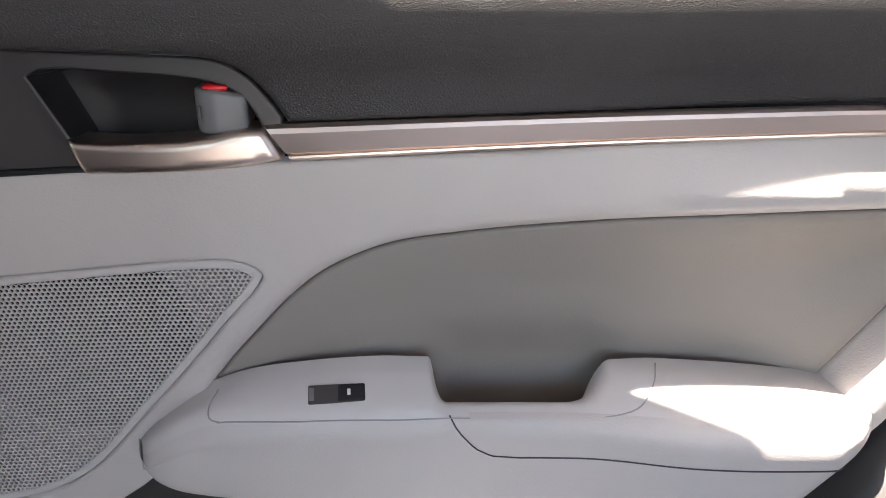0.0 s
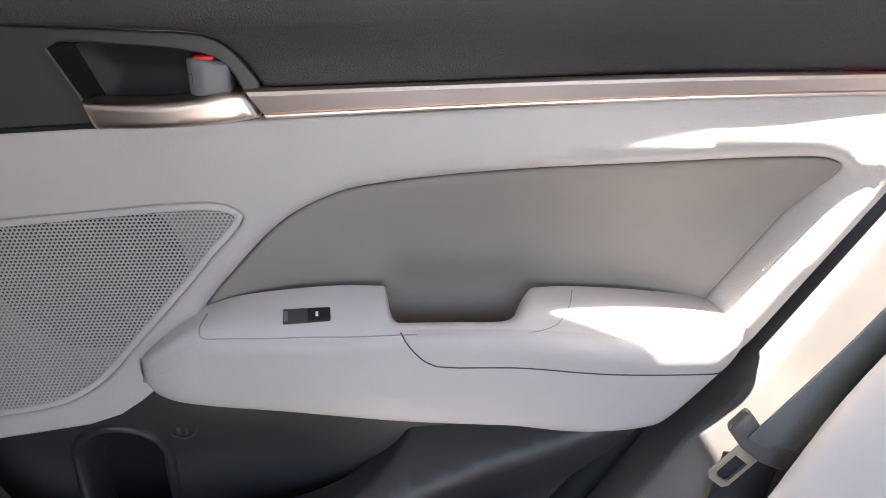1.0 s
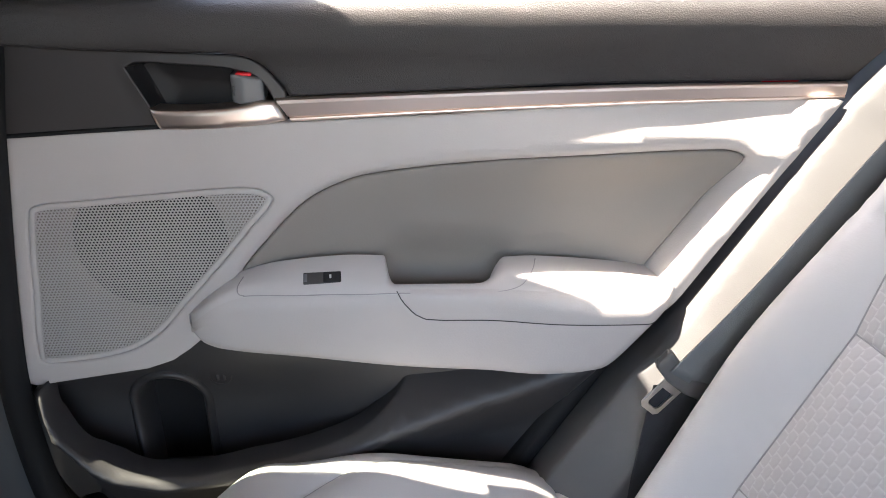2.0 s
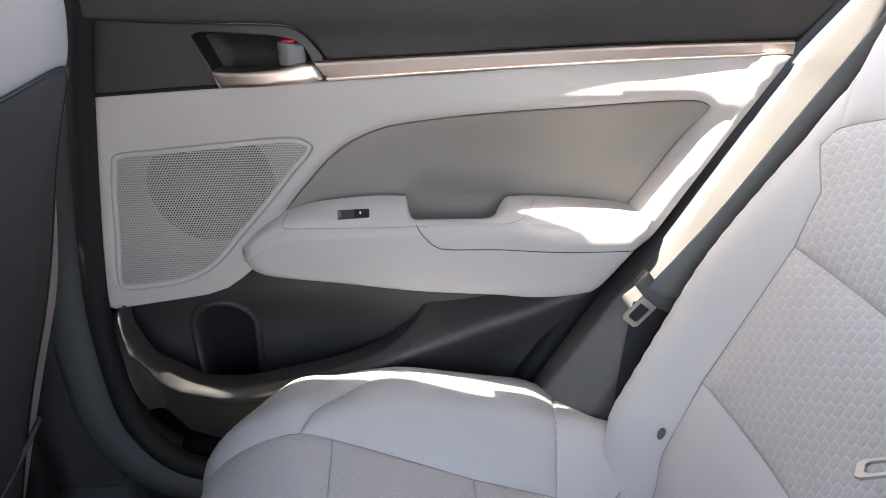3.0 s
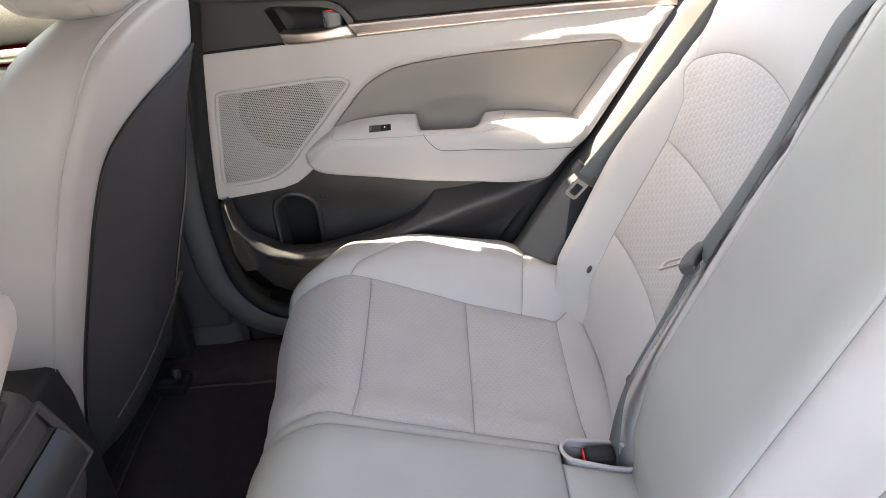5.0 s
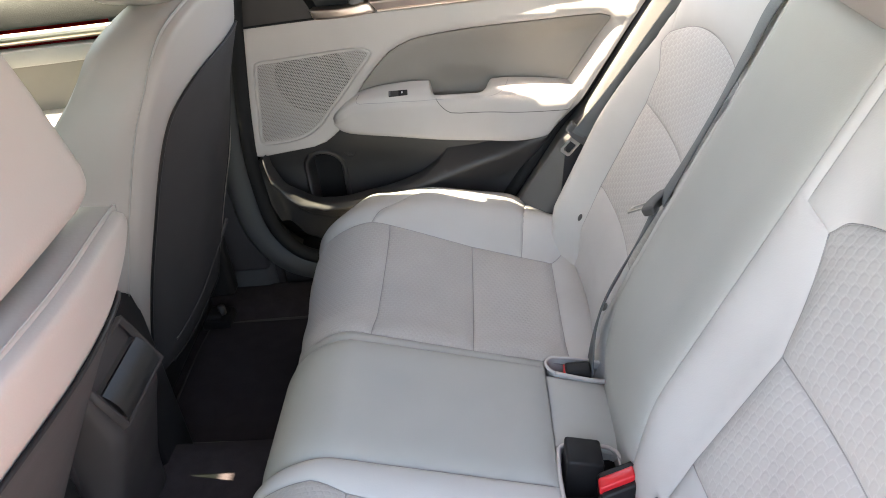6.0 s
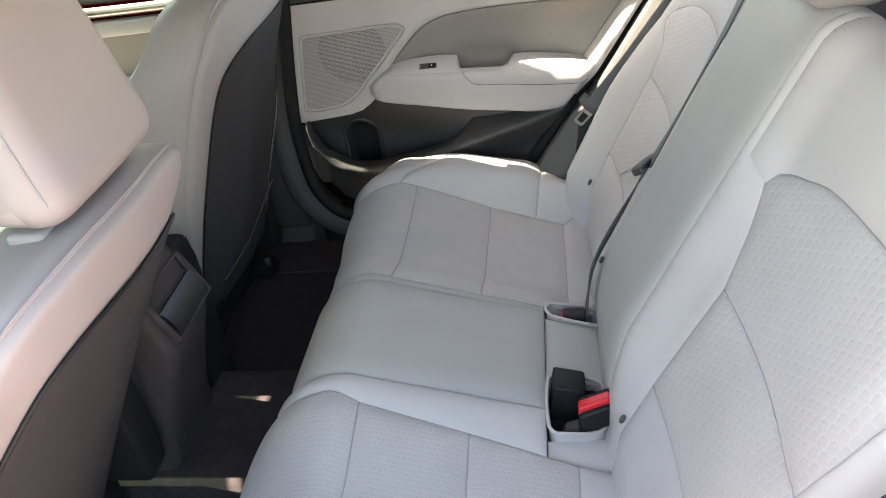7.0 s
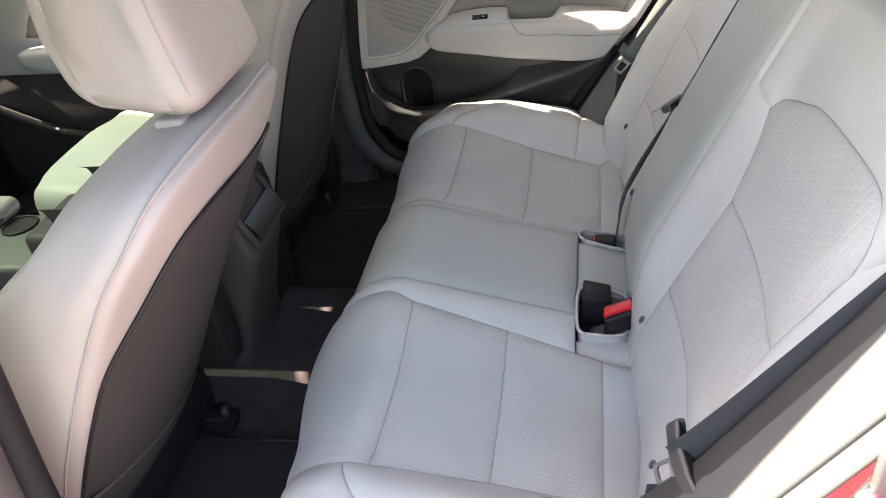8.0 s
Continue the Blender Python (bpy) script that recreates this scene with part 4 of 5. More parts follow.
# ---- front seats ----
def front_seat(s, dx, x0, lean, label, flat=0.0):
    """A front seat seen from behind; s is the side of the car."""
    yc = 0.393 * s
    seat = thing("front_seat", (-0.75 + dx, yc, 0.30), label, "car seat", "front seats")

    def rear(v, w, d=None, out=0.0):
        x = x0 + lean * (w - 0.95) - 0.35 * np.maximum(0, w - 1.0) ** 1.2 - (0.95 - flat * ease(v, 0.0, 0.1) * (1 - ease(w, 0.70, 0.95))) * v * v + 0.10 * np.maximum(0, 0.70 - w) ** 1.5
        return x + out, yc + s * v, w

    ring = spline([(-0.19, 0.45), (-0.208, 0.60), (-0.221, 0.75), (-0.223, 0.90), (-0.212, 0.99), (-0.170, 1.06), (-0.09, 1.09), (0.0, 1.095), (0.09, 1.09), (0.170, 1.06), (0.212, 0.99), (0.223, 0.90), (0.221, 0.75), (0.208, 0.60), (0.19, 0.45)], 6, sharp=(0, 14))
    dark = spline([(-0.172, 0.46), (-0.184, 0.60), (-0.188, 0.80), (-0.183, 0.91), (-0.163, 0.96), (-0.10, 0.993), (0.0, 1.005), (0.10, 1.003), (0.150, 0.985), (0.162, 0.93), (0.164, 0.83), (0.155, 0.74), (0.149, 0.64), (0.150, 0.55), (0.155, 0.46)], 6, sharp=(0, 14))

    if s < 0:
        ring = [(a, b - 0.020 * float(ease(b, 0.93, 1.06))) for a, b in ring]
        dark = spline([(-0.172, 0.46), (-0.184, 0.60), (-0.188, 0.80), (-0.183, 0.91), (-0.163, 0.96), (-0.10, 0.988), (0.0, 0.998), (0.08, 0.997), (0.135, 0.975), (0.178, 0.908), (0.204, 0.855), (0.210, 0.80), (0.205, 0.68), (0.196, 0.56), (0.185, 0.46)], 6, sharp=(0, 14))

    def shell(u, v, d):
        x, y, z = rear(u, v)
        return x - rounding(d, 0.012), y, z

    patch("seat_back_shell", ring, shell, FRONT, seat, step=0.016, rim=(0.003, 0.007, 0.012), face=(1, 0, 0), label="pale beige leatherette back cover")

    def pocket(u, v, d):
        x, y, z = rear(u, v)
        sag = 0.010 * ease(d, 0, 0.05) * (1 - ease(v, 0.55, 0.9))
        return x + 0.004 - rounding(d, 0.004) + sag, y, z

    patch("map_pocket", dark, pocket, POCKET, seat, step=0.014, rim=(0.002, 0.004), skirt=(-0.01, 0, 0), face=(1, 0, 0), label="charcoal map pocket panel on the seat back")
    sweep("panel_edge", [rear(a, b, None, 0.0035) for a, b in dark], circle(0.0022, 6), BLACK, seat, up=(1, 0, 0))
    sweep("panel_hem", [rear(v, 0.55 + 0.25 * v, None, 0.012) for v in np.linspace(-0.128, 0.165 + 0.03 * (s < 0), 20)], circle(0.0035, 8), LOWER, seat, up=(1, 0, 0))
    # side bands that turn forward to the wings and the front cover
    rows = []
    for k, (fwd, wide) in enumerate(((0.0, 0.0), (0.012, 0.005), (0.04, 0.009), (0.085, 0.008), (0.115, 0.002), (0.125, -0.012), (0.120, -0.035), (0.095, -0.06))):
        row = []
        for a, b in ring:
            x, y, z = rear(a, b)
            wing = 1 + 0.35 * float(ease(abs(a), 0.10, 0.24)) * float(1 - ease(b, 0.85, 1.05))
            grow = 1 + wide / 0.24
            lift = wide * float(ease(b, 0.95, 1.09)) * 0.9
            row.append((x - 0.012 * (k == 0) - fwd * wing, yc + (y - yc) * grow, z + lift - 0.30 * fwd * float(ease(b, 0.9, 1.09)) * 0.3))
        rows.append(row)
    loft("side_cover", rows, FRONT, seat, closed=False, label="beige leatherette side cover")
    patch("front_cover", [tuple(p) for p in inset(ring, 0.045)], lambda u, v, d: (rear(u, v)[0] - 0.10 - 0.012 * ease(d, 0, 0.04), rear(u, v)[1], v), FRONT, seat, step=0.03, face=(-1, 0, 0))
    off, stitch = 0.012, []
    for a, b in ring[8:-8]:
        x, y, z = rear(a, b)
        stitch.append((x - off, yc + (y - yc) * 1.0215, z + 0.0048 * float(ease(b, 0.95, 1.09))))
    sweep("stitched_seam", stitch, circle(0.0008, 5), SEAM, seat, up=(1, 0, 0))
    # seat cushion
    pillow = bmesh.new()
    bmesh.ops.create_uvsphere(pillow, u_segments=40, v_segments=24, radius=1)
    for q in pillow.verts:
        a, b, c = (math.copysign(abs(k) ** 0.55, k) for k in q.co)
        rise = 0.5 + 0.5 * c
        q.co = Vector((-0.865 + dx + 0.275 * a, yc + 0.25 * b, 0.50 + 0.105 * c + rise * (0.035 * float(ease(abs(b), 0.6, 0.9)) - 0.05 * a)))
    # The greyer centre tone stands in for partial shade on this cushion.
    part("cushion", pillow, SEAT_CENTRE, seat, "pale leatherette seat cushion")
    box("cushion_frame", (-1.0 + dx, yc - 0.235, 0.33), (-0.58 + dx, yc + 0.235, 0.45), BLACK, seat, 0.02, 3)
    # Inner edge and added thickness are set to block stray sun on the floor.
    shield = 0.087 if s > 0 else 0.132
    thick = 0.11 if s > 0 else 0.06
    box("side_shield", (-0.76 + dx, min(s * shield, s * (shield + thick)), 0.32 if s > 0 else 0.45), (-0.50 + dx, max(s * shield, s * (shield + thick)), 0.69), BLACK, seat, 0.01, 2, label="black plastic side shield")
    if s > 0:
        box("side_shield", (-0.76 + dx, yc + 0.212, 0.36), (-0.52 + dx, yc + 0.258, 0.66), BLACK, seat, 0.012, 2, label="black plastic side shield")
    for y in (-0.20, 0.20):
        box("seat_rail", (-1.05 + dx, yc + y - 0.02, 0.295), (-0.555 + dx, yc + y + 0.02, 0.335), BLACK, seat, 0.004, 2)
        rail_end = box("rail_foot", (-0.60 + dx, yc + y - 0.028, 0.300), (-0.535 + dx, yc + y + 0.028, 0.325), BLACK, seat, 0.004, 2)
        sweep("bolt", [(-0.555 + dx, yc + y, 0.32), (-0.555 + dx, yc + y, 0.347)], circle(0.009, 6), BEZEL, rail_end, up=(1, 0, 0))
    # headrest on two posts
    xh = x0 + lean * 0.14 - 0.094
    hc, half = yc - 0.014 * s, 0.104

    def head_shape(p):
        low = 1 - float(ease(p.z, 1.08, 1.18))
        fore = float(ease(xh + 0.05 - p.x, 0.02, 0.15))
        back = float(ease(p.x, xh - 0.105, xh + 0.055))
        return (p.x - (0.02 + 0.20 * back) * max(0.0, p.z - 1.11) + 0.020 * low * fore - 0.30 * (p.y - hc) ** 2, hc + (p.y - hc) * (1 - 0.06 * low - 0.05 * fore - 1.3 * max(0.0, p.z - 1.12)), p.z + 0.010 * low * fore)

    head = box("headrest", (xh - 0.110, hc - half, 1.084), (xh + 0.055, hc + half, 1.315), FRONT, seat, 0.038, 6, cuts=4, warp=head_shape, label="beige leatherette headrest")
    for y in (-0.06, 0.06):
        sweep("headrest_post", [(xh, hc + y, 1.03), (xh, hc + y, 1.11)], circle(0.007, 10), STEEL, seat, up=(0, 1, 0))
        box("post_collar", (xh - 0.017, hc + y - 0.022, 1.050), (xh + 0.017, hc + y + 0.022, 1.082), FRONT, seat, 0.005, 3)
    edge = []
    for z in np.linspace(1.092, 1.275, 26):
        turn = 0.7 * (0.038 - math.sqrt(0.038**2 - max(0.0, 1.122 - z) ** 2))
        edge.append((*head_shape(Vector((xh + 0.0452 - turn, hc - half + 0.0088 + turn, z)))[:2], z))
    sweep("headrest_seam", edge, circle(0.0008, 5), SEAM, head, up=(1, 0, 0))
    return seat


front_seat(1, 0.0, -0.342, 0.38, "pale beige front passenger seat with a charcoal map pocket", 0.75)
front_seat(-1, 0.02, -0.250, 0.60, "pale beige driver seat with headrest and charcoal map pocket")


# ---- pillar trims, seals and sills ----
def edge_x(z):
    """The slanting rear edge of the door opening."""
    return np.interp(z, (0.40, 0.541, 0.684, 0.753, 0.883, 0.97, 1.057, 1.20), (0.02, 0.113, 0.207, 0.264, 0.342, 0.394, 0.462, 0.56))


for s, n in ((1, 1), (-1, 2)):
    def quarter_skin(u, v, d, s=s):
        x = edge_x(v) + 0.011 + 0.60 * np.minimum(u, 0.12) + 1.4 * np.maximum(0, u - 0.12)
        y = 0.600 - 0.34 * np.clip(u, 0, 0.105) - 0.10 * np.maximum(0, v - 0.95)
        return x, s * (y + rounding(d, 0.006)), v

    # Same plastic both sides; the near one's shade is painted with the darker bezel tone.
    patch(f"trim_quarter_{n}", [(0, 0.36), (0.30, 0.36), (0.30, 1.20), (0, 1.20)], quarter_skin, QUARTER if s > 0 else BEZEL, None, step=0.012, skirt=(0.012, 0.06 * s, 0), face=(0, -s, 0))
    tagged(bpy.data.objects[f"trim_quarter_{n}"], "dark grey plastic trim beside the rear bench", "pillar trim", kind="structure")
    front_line = [(-0.374, 1.20), (-0.3745, 1.05), (-0.394, 0.94), (-0.428, 0.70), (-0.4285, 0.58), (-0.414, 0.485), (-0.368, 0.420), (-0.30, 0.397), (-0.1, 0.392), (0.0, 0.395)]
    rear_line = [(0.02, 0.40), (0.09, 0.49), (0.124, 0.541), (0.218, 0.684), (0.275, 0.753), (0.353, 0.883), (0.405, 0.97), (0.473, 1.057), (0.57, 1.20)]
    seal = sweep(f"trim_seal_{n}", [(a, s * (float(yd(a)) - 0.004 if a < 0 else 0.672 - 0.05 * max(0, b - 0.9)), b) for a, b in [*line([*front_line, *rear_line] if s > 0 else front_line, 120)]], circle(0.0155, 8, 0.017), RUBBER, None, up=(0, -s, 0))
    tagged(seal, "black rubber door seal", "door seal", kind="structure")
    # B-pillar and sill cover: a rounded band round the front and foot of the opening
    band = line([(-0.410, 1.065), (-0.412, 1.05), (-0.437, 0.90), (-0.468, 0.70), (-0.468, 0.58), (-0.455, 0.47), (-0.395, 0.388), (-0.30, 0.362), (-0.05, 0.358), (0.10, 0.40)], 90)
    cover = sweep(f"trim_pillar_{n}", [(a, s * (0.722 - 0.43 * max(0, b - 1.05)), b) for a, b in band], [(-0.030, -0.03), (-0.032, 0.010), (-0.022, 0.030), (0.0, 0.038), (0.022, 0.036), (0.036, 0.024), (0.044, 0.0), (0.046, -0.03)], QUARTER, None, up=(0, -s, 0))
    tagged(cover, "charcoal pillar and sill cover", "pillar trim", kind="structure")
    lower = box(f"trim_pillar_foot_{n}", (-0.66, 0.745 * s - 0.03, 0.28), (-0.455, 0.745 * s + 0.03, 1.06), QUARTER, None, 0.025, 3)
    tagged(lower, "charcoal lower pillar cover", "pillar trim", kind="structure")

# ---- floor ----
def floor_skin(u, v, d):
    a = np.abs(v)
    hump = 0.095 * (1 - ease(a, 0.13, 0.20))
    return u, v, 0.292 + hump + 0.02 * ease(a, 0.58, 0.66) + 0.06 * ease(u, -0.32, -0.22)


floor = patch("floor", [(-1.75, -0.72), (0.30, -0.72), (0.30, 0.72), (-1.75, 0.72)], floor_skin, CARPET, None, step=0.03, rim=(), face=(0, 0, 1))
tagged(floor, "dark carpeted car floor with a middle hump", "car floor", kind="structure")


def mat_sheet(name, ring, label):
    ob = patch(name, [tuple(p) for p in spline(ring, 5)], lambda u, v, d: (u, v, floor_skin(u, v, d)[2] + 0.010 - rounding(d, 0.005) + 0.002 * np.sin(17 * u + 9 * v)), MAT, None, step=0.02, rim=(0.002, 0.005), skirt=(0, 0, -0.01), face=(0, 0, 1))
    edge = [tuple(p) for p in spline(ring, 5)]
    sweep("binding", [(u, v, float(floor_skin(np.array([u]), np.array([v]), 0)[2][0]) + 0.006) for u, v in [*edge, edge[0]]], circle(0.0045, 6), LOWER, ob, up=(0, 0, 1), label="woven mat binding")
    return tagged(ob, label, "floor mat")


far_mat = mat_sheet("floor_mat", [(-0.585, 0.24), (-0.585, 0.56), (-0.56, 0.585), (-0.24, 0.585), (-0.22, 0.56), (-0.22, 0.24), (-0.24, 0.22), (-0.56, 0.22)], "dark carpet mat in the footwell")
near_mat = mat_sheet("floor_mat", [(-0.66, -0.56), (-0.64, -0.30), (-0.60, -0.225), (-0.52, -0.235), (-0.26, -0.222), (-0.24, -0.25), (-0.24, -0.58), (-0.26, -0.60), (-0.63, -0.60)], "dark carpet mat with a curled corner in the footwell")
for m in (far_mat, near_mat):
    tagged(m, group="floor mats")

# ---- middle console ----
console = thing("centre_console", (-0.6, 0.0, 0.39), "charcoal centre console with a rear storage flap", "console")
CY = -0.02
profile = [(-0.480, 0.748), (-0.458, 0.742), (-0.430, 0.652), (-0.426, 0.625), (-0.442, 0.575), (-0.460, 0.52), (-0.482, 0.45), (-0.492, 0.375)]
prof = line(profile, 42)


def console_half(z):
    return float(np.interp(z, (0.375, 0.45, 0.58, 0.64, 0.73), (0.098, 0.092, 0.078, 0.076, 0.078)))


rings = []
for x, z in prof:
    w = console_half(z)
    rings.append([(px, CY + py, pz) for px, py, pz in [(x - 0.35, -w, z), (x - 0.06, -w, z), (x - 0.02, -w * 0.98, z), (x - 0.004, -w * 0.9, z), (x, -w * 0.72, z), (x, 0, z), (x, w * 0.72, z), (x - 0.004, w * 0.9, z), (x - 0.02, w * 0.98, z), (x - 0.06, w, z), (x - 0.35, w, z)]])
loft("console_tail", rings, CONSOLE, console, closed=False, label="charcoal plastic console end")
box("console_body", (-0.88, CY - 0.084, 0.36), (-0.50, CY + 0.084, 0.69), CONSOLE, console, 0.015, 3)
lid = box("armrest_lid", (-0.735, CY - 0.078, 0.668), (-0.50, CY + 0.09, 0.710), FRONT, console, 0.016, 4, label="beige armrest lid")
slope_at = lambda a, b, c: (-0.446 + 0.031 * b + c * 0.90, CY + a, 0.720 - 0.066 * b + c * 0.42)
frame_ring = [(-0.066, -0.16), (0.066, -0.16), (0.066, 1.0), (-0.066, 1.0)]
loft("flap_frame", [[slope_at(a * k, 0.5 + (b - 0.5) * k, c) for a, b in frame_ring] for k, c in ((1.06, -0.004), (1.04, 0.006), (0.96, 0.006), (0.93, -0.002))], CONSOLE, console, label="frame of the flap")
bm = bmesh.new()
flap_rows = [[bm.verts.new(slope_at(a, b, 0.004 + 0.006 * math.sin(math.pi * (b - 0.30) / 0.68))) for a in np.linspace(-0.060, 0.060, 8)] for b in np.linspace(0.30, 0.97, 8)]
for r, q in zip(flap_rows, flap_rows[1:]):
    for i in range(7):
        bm.faces.new((r[i], r[i + 1], q[i + 1], q[i]))
part("storage_flap", bm, GLOSS, console, "black storage flap")
bm = bmesh.new()
dip = [[bm.verts.new(slope_at(a, b, -0.014 * math.sin(math.pi * (b + 0.15) / 0.45) + 0.001)) for a in np.linspace(-0.060, 0.060, 8)] for b in np.linspace(-0.14, 0.29, 8)]
for r, q in zip(dip, dip[1:]):
    for i in range(7):
        bm.faces.new((r[i], r[i + 1], q[i + 1], q[i]))
part("finger_hollow", bm, BEZEL, console, "hollow above the flap")
box("cup_tray", (-1.30, -0.10, 0.36), (-0.86, 0.10, 0.615), QUARTER, console, 0.012, 3)
for x in (-0.93, -1.02):
    sweep("cup_ring", [(x + 0.036 * math.cos(a), 0.05 + 0.036 * math.sin(a), 0.617) for a in np.linspace(0, 2 * math.pi, 25)], circle(0.003, 6), BLACK, console, up=(0, 0, 1))
    # A flat black disc paints in the dark of the cup's depth.
    patch("cup_shade_disc", [(x + 0.034 * math.cos(a), 0.05 + 0.034 * math.sin(a)) for a in np.linspace(0, 2 * math.pi, 24, endpoint=False)], lambda u, v, d: (u, v, 0.6165 + 0 * u), BLACK, console, step=0.02, rim=(), face=(0, 0, 1))
lever = box("gear_boot", (-1.22, 0.04, 0.61), (-1.055, 0.125, 0.655), FRONT, console, 0.03, 4, label="pale gear lever boot")

# ---- belts ----
def ribbon(name, path, across, width, parent, mat=None, thick=0.0013):
    """A woven strap along a line of places; across gives its width direction at each."""
    bm = bmesh.new()
    rows = []
    for i, p in enumerate(path):
        p, c = Vector(p), Vector(across[i] if isinstance(across, list) else across).normalized()
        way = (Vector(path[min(i + 1, len(path) - 1)]) - Vector(path[max(i - 1, 0)])).normalized()
        out = way.cross(c).normalized()
        rows.append([bm.verts.new(p + c * a * width / 2 + out * b * thick) for a, b in ((-1, -0.4), (-0.94, -1), (0.94, -1), (1, -0.4), (1, 0.4), (0.94, 1), (-0.94, 1), (-1, 0.4))])
    for r, q in zip(rows, rows[1:]):
        for j in range(8):
            bm.faces.new((r[j], r[(j + 1) % 8], q[(j + 1) % 8], q[j]))
    bm.faces.new(rows[0][::-1])
    bm.faces.new(rows[-1])
    bmesh.ops.recalc_face_normals(bm, faces=bm.faces[:])
    return part(name, bm, mat or WEB, parent)


def tongue(at, way, across, parent, half=0.033, look_of=None):
    """A belt tongue: a moulded grip with a slot, and a steel blade with a window."""
    at, way, across = Vector(at), Vector(way).normalized(), Vector(across).normalized()
    across = (across - way * across.dot(way)).normalized()
    out = way.cross(across)
    lay = lambda v: tuple(at + across * v.x + way * v.y + out * v.z)
    grip = box("tongue_grip", (-half, -0.011, -0.007), (half, 0.011, 0.007), look_of or QUARTER, parent, 0.005, 3, cuts=2, warp=lambda v: lay(Vector((v.x, v.y - 6.0 * v.x * v.x, v.z))), label="grey moulded tongue grip")
    blade = bmesh.new()
    outer = [(-0.0115, 0.008), (0.0115, 0.008), (0.0115, 0.042), (0.008, 0.046), (-0.008, 0.046), (-0.0115, 0.042)]
    hole = [(-0.0075, 0.018), (0.0075, 0.018), (0.0075, 0.037), (0.005, 0.040), (-0.005, 0.040), (-0.0075, 0.037)]
    rows = [[blade.verts.new(lay(Vector((a, b, c)))) for a, b in ring] for ring, c in ((outer, 0.0013), (hole, 0.0013), (hole, -0.0013), (outer, -0.0013))]
    for r, q in zip(rows, [*rows[1:], rows[0]]):
        for j in range(6):
            blade.faces.new((r[j], r[(j + 1) % 6], q[(j + 1) % 6], q[j]))
    bmesh.ops.recalc_face_normals(blade, faces=blade.faces[:])
    part("tongue_blade", blade, STEEL, parent, "bright steel tongue", smooth=False)
    return grip


for s in (1, -1):
    belt = thing("seat_belt", (0.24, 0.575 * s, 0.45), "grey outer seat belt hanging beside the bench", "seat belt", "rear seat belts")
    upper = line([(0.258, 0.550 * s, 0.712), (0.328, 0.549 * s, 0.80), (0.415, 0.549 * s, 0.923), (0.54, 0.545 * s, 1.10), (0.65, 0.535 * s, 1.26)], 40)
    if s < 0:
        upper = [p for p in line([(0.230, -0.593, 0.702), (0.300, -0.594, 0.79), (0.387, -0.594, 0.913), (0.512, -0.590, 1.09), (0.622, -0.58, 1.25)], 40) if p[2] > 0.742]
    # Near strap and both laps use the copy with painted shade.
    ribbon("webbing", upper, [(0.81, 0.10 * s, -0.57)] * len(upper), 0.047, belt, WEB_SHADED if s < 0 else WEB)
    inner = 0.558 if s > 0 else 0.592
    lap = line([(0.252, inner * s, 0.700), (0.246, (inner + 0.002) * s, 0.64), (0.238, inner * s, 0.56), (0.236, inner * s, 0.44)], 24)
    ribbon("webbing", lap, [(0.92, -0.12 * s, -0.1)] * len(lap), 0.046, belt, WEB_SHADED)
    if s > 0:
        tongue((0.254, 0.556, 0.712), (-0.65, 0.02, -0.75), (0.75, 0.0, -0.65), belt)
    else:
        # Near grip is painted darker than its twin, as shade beside the belt.
        tongue((0.262, -0.600, 0.744), (-0.50, 0.30, -0.80), (0.30, 0.25, 1.0), belt, 0.043, BEZEL)
mid_belt = thing("seat_belt", (0.24, 0.17, 0.50), "blue-grey middle seat belt lying along the backrest", "seat belt", "rear seat belts")


def on_back(y, z, h):
    x, yy, zz = (float(q[0]) for q in backrest(1)(np.array([y]), np.array([z]), np.array([0.05])))
    return (x - 0.907 * h, yy, zz + 0.42 * h)


def on_slope(y, z):
    return Vector(on_back(y + 0.022, z, 0)) - Vector(on_back(y - 0.022, z, 0))


upper = line([on_back(y, z, 0.010) for y, z in ((0.180, 0.77), (0.172, 0.836), (0.170, 0.909), (0.178, 0.979), (0.182, 1.04), (0.184, 1.10))], 40)
ribbon("webbing", upper, [on_slope(p[1], p[2]) for p in upper], 0.047, mid_belt)
fall = line([on_back(y, z, 0.014) for y, z in ((0.178, 0.765), (0.164, 0.715), (0.148, 0.63), (0.138, 0.585), (0.134, 0.50))], 30)
ribbon("webbing", fall, [on_slope(p[1], p[2]) for p in fall], 0.044, mid_belt)
tongue(on_back(0.182, 0.762, 0.018), (-0.66, 0.50, -0.5), (0.55, 0.70, 0.02), mid_belt)

# buckles in the recesses
buckle = thing("belt_buckle", (0.172, -0.07, 0.46), "black belt buckle standing in the bench recess", "belt buckle", "belt buckles")
box("body", (0.1455, -0.098, 0.46), (0.194, -0.050, 0.552), BLACK, buckle, 0.005, 3, warp=lambda p: (p.x + 0.10 * (p.z - 0.46), p.y, p.z - 0.25 * (p.x - 0.155) * (p.z > 0.5)))
buckle = thing("belt_buckle", (0.215, -0.145, 0.46), "black belt buckle with a red release button", "belt buckle", "belt buckles")
tip = lambda p: (p.x, p.y + 0.15 * (p.x - 0.20), p.z + 0.30 * (p.x - 0.20))
body = box("body", (0.190, -0.150, 0.508), (0.240, -0.108, 0.548), BLACK, buckle, 0.005, 3, warp=tip)
box("release_button", (0.189, -0.142, 0.543), (0.234, -0.124, 0.557), RED, body, 0.003, 3, warp=tip, label="red release button")
box("stalk", (0.165, -0.148, 0.46), (0.195, -0.122, 0.522), LOWER, buckle, 0.008, 3, warp=tip)
buckle = thing("belt_buckle", (0.185, 0.13, 0.46), "black belt buckle with a red button, half hidden", "belt buckle", "belt buckles")
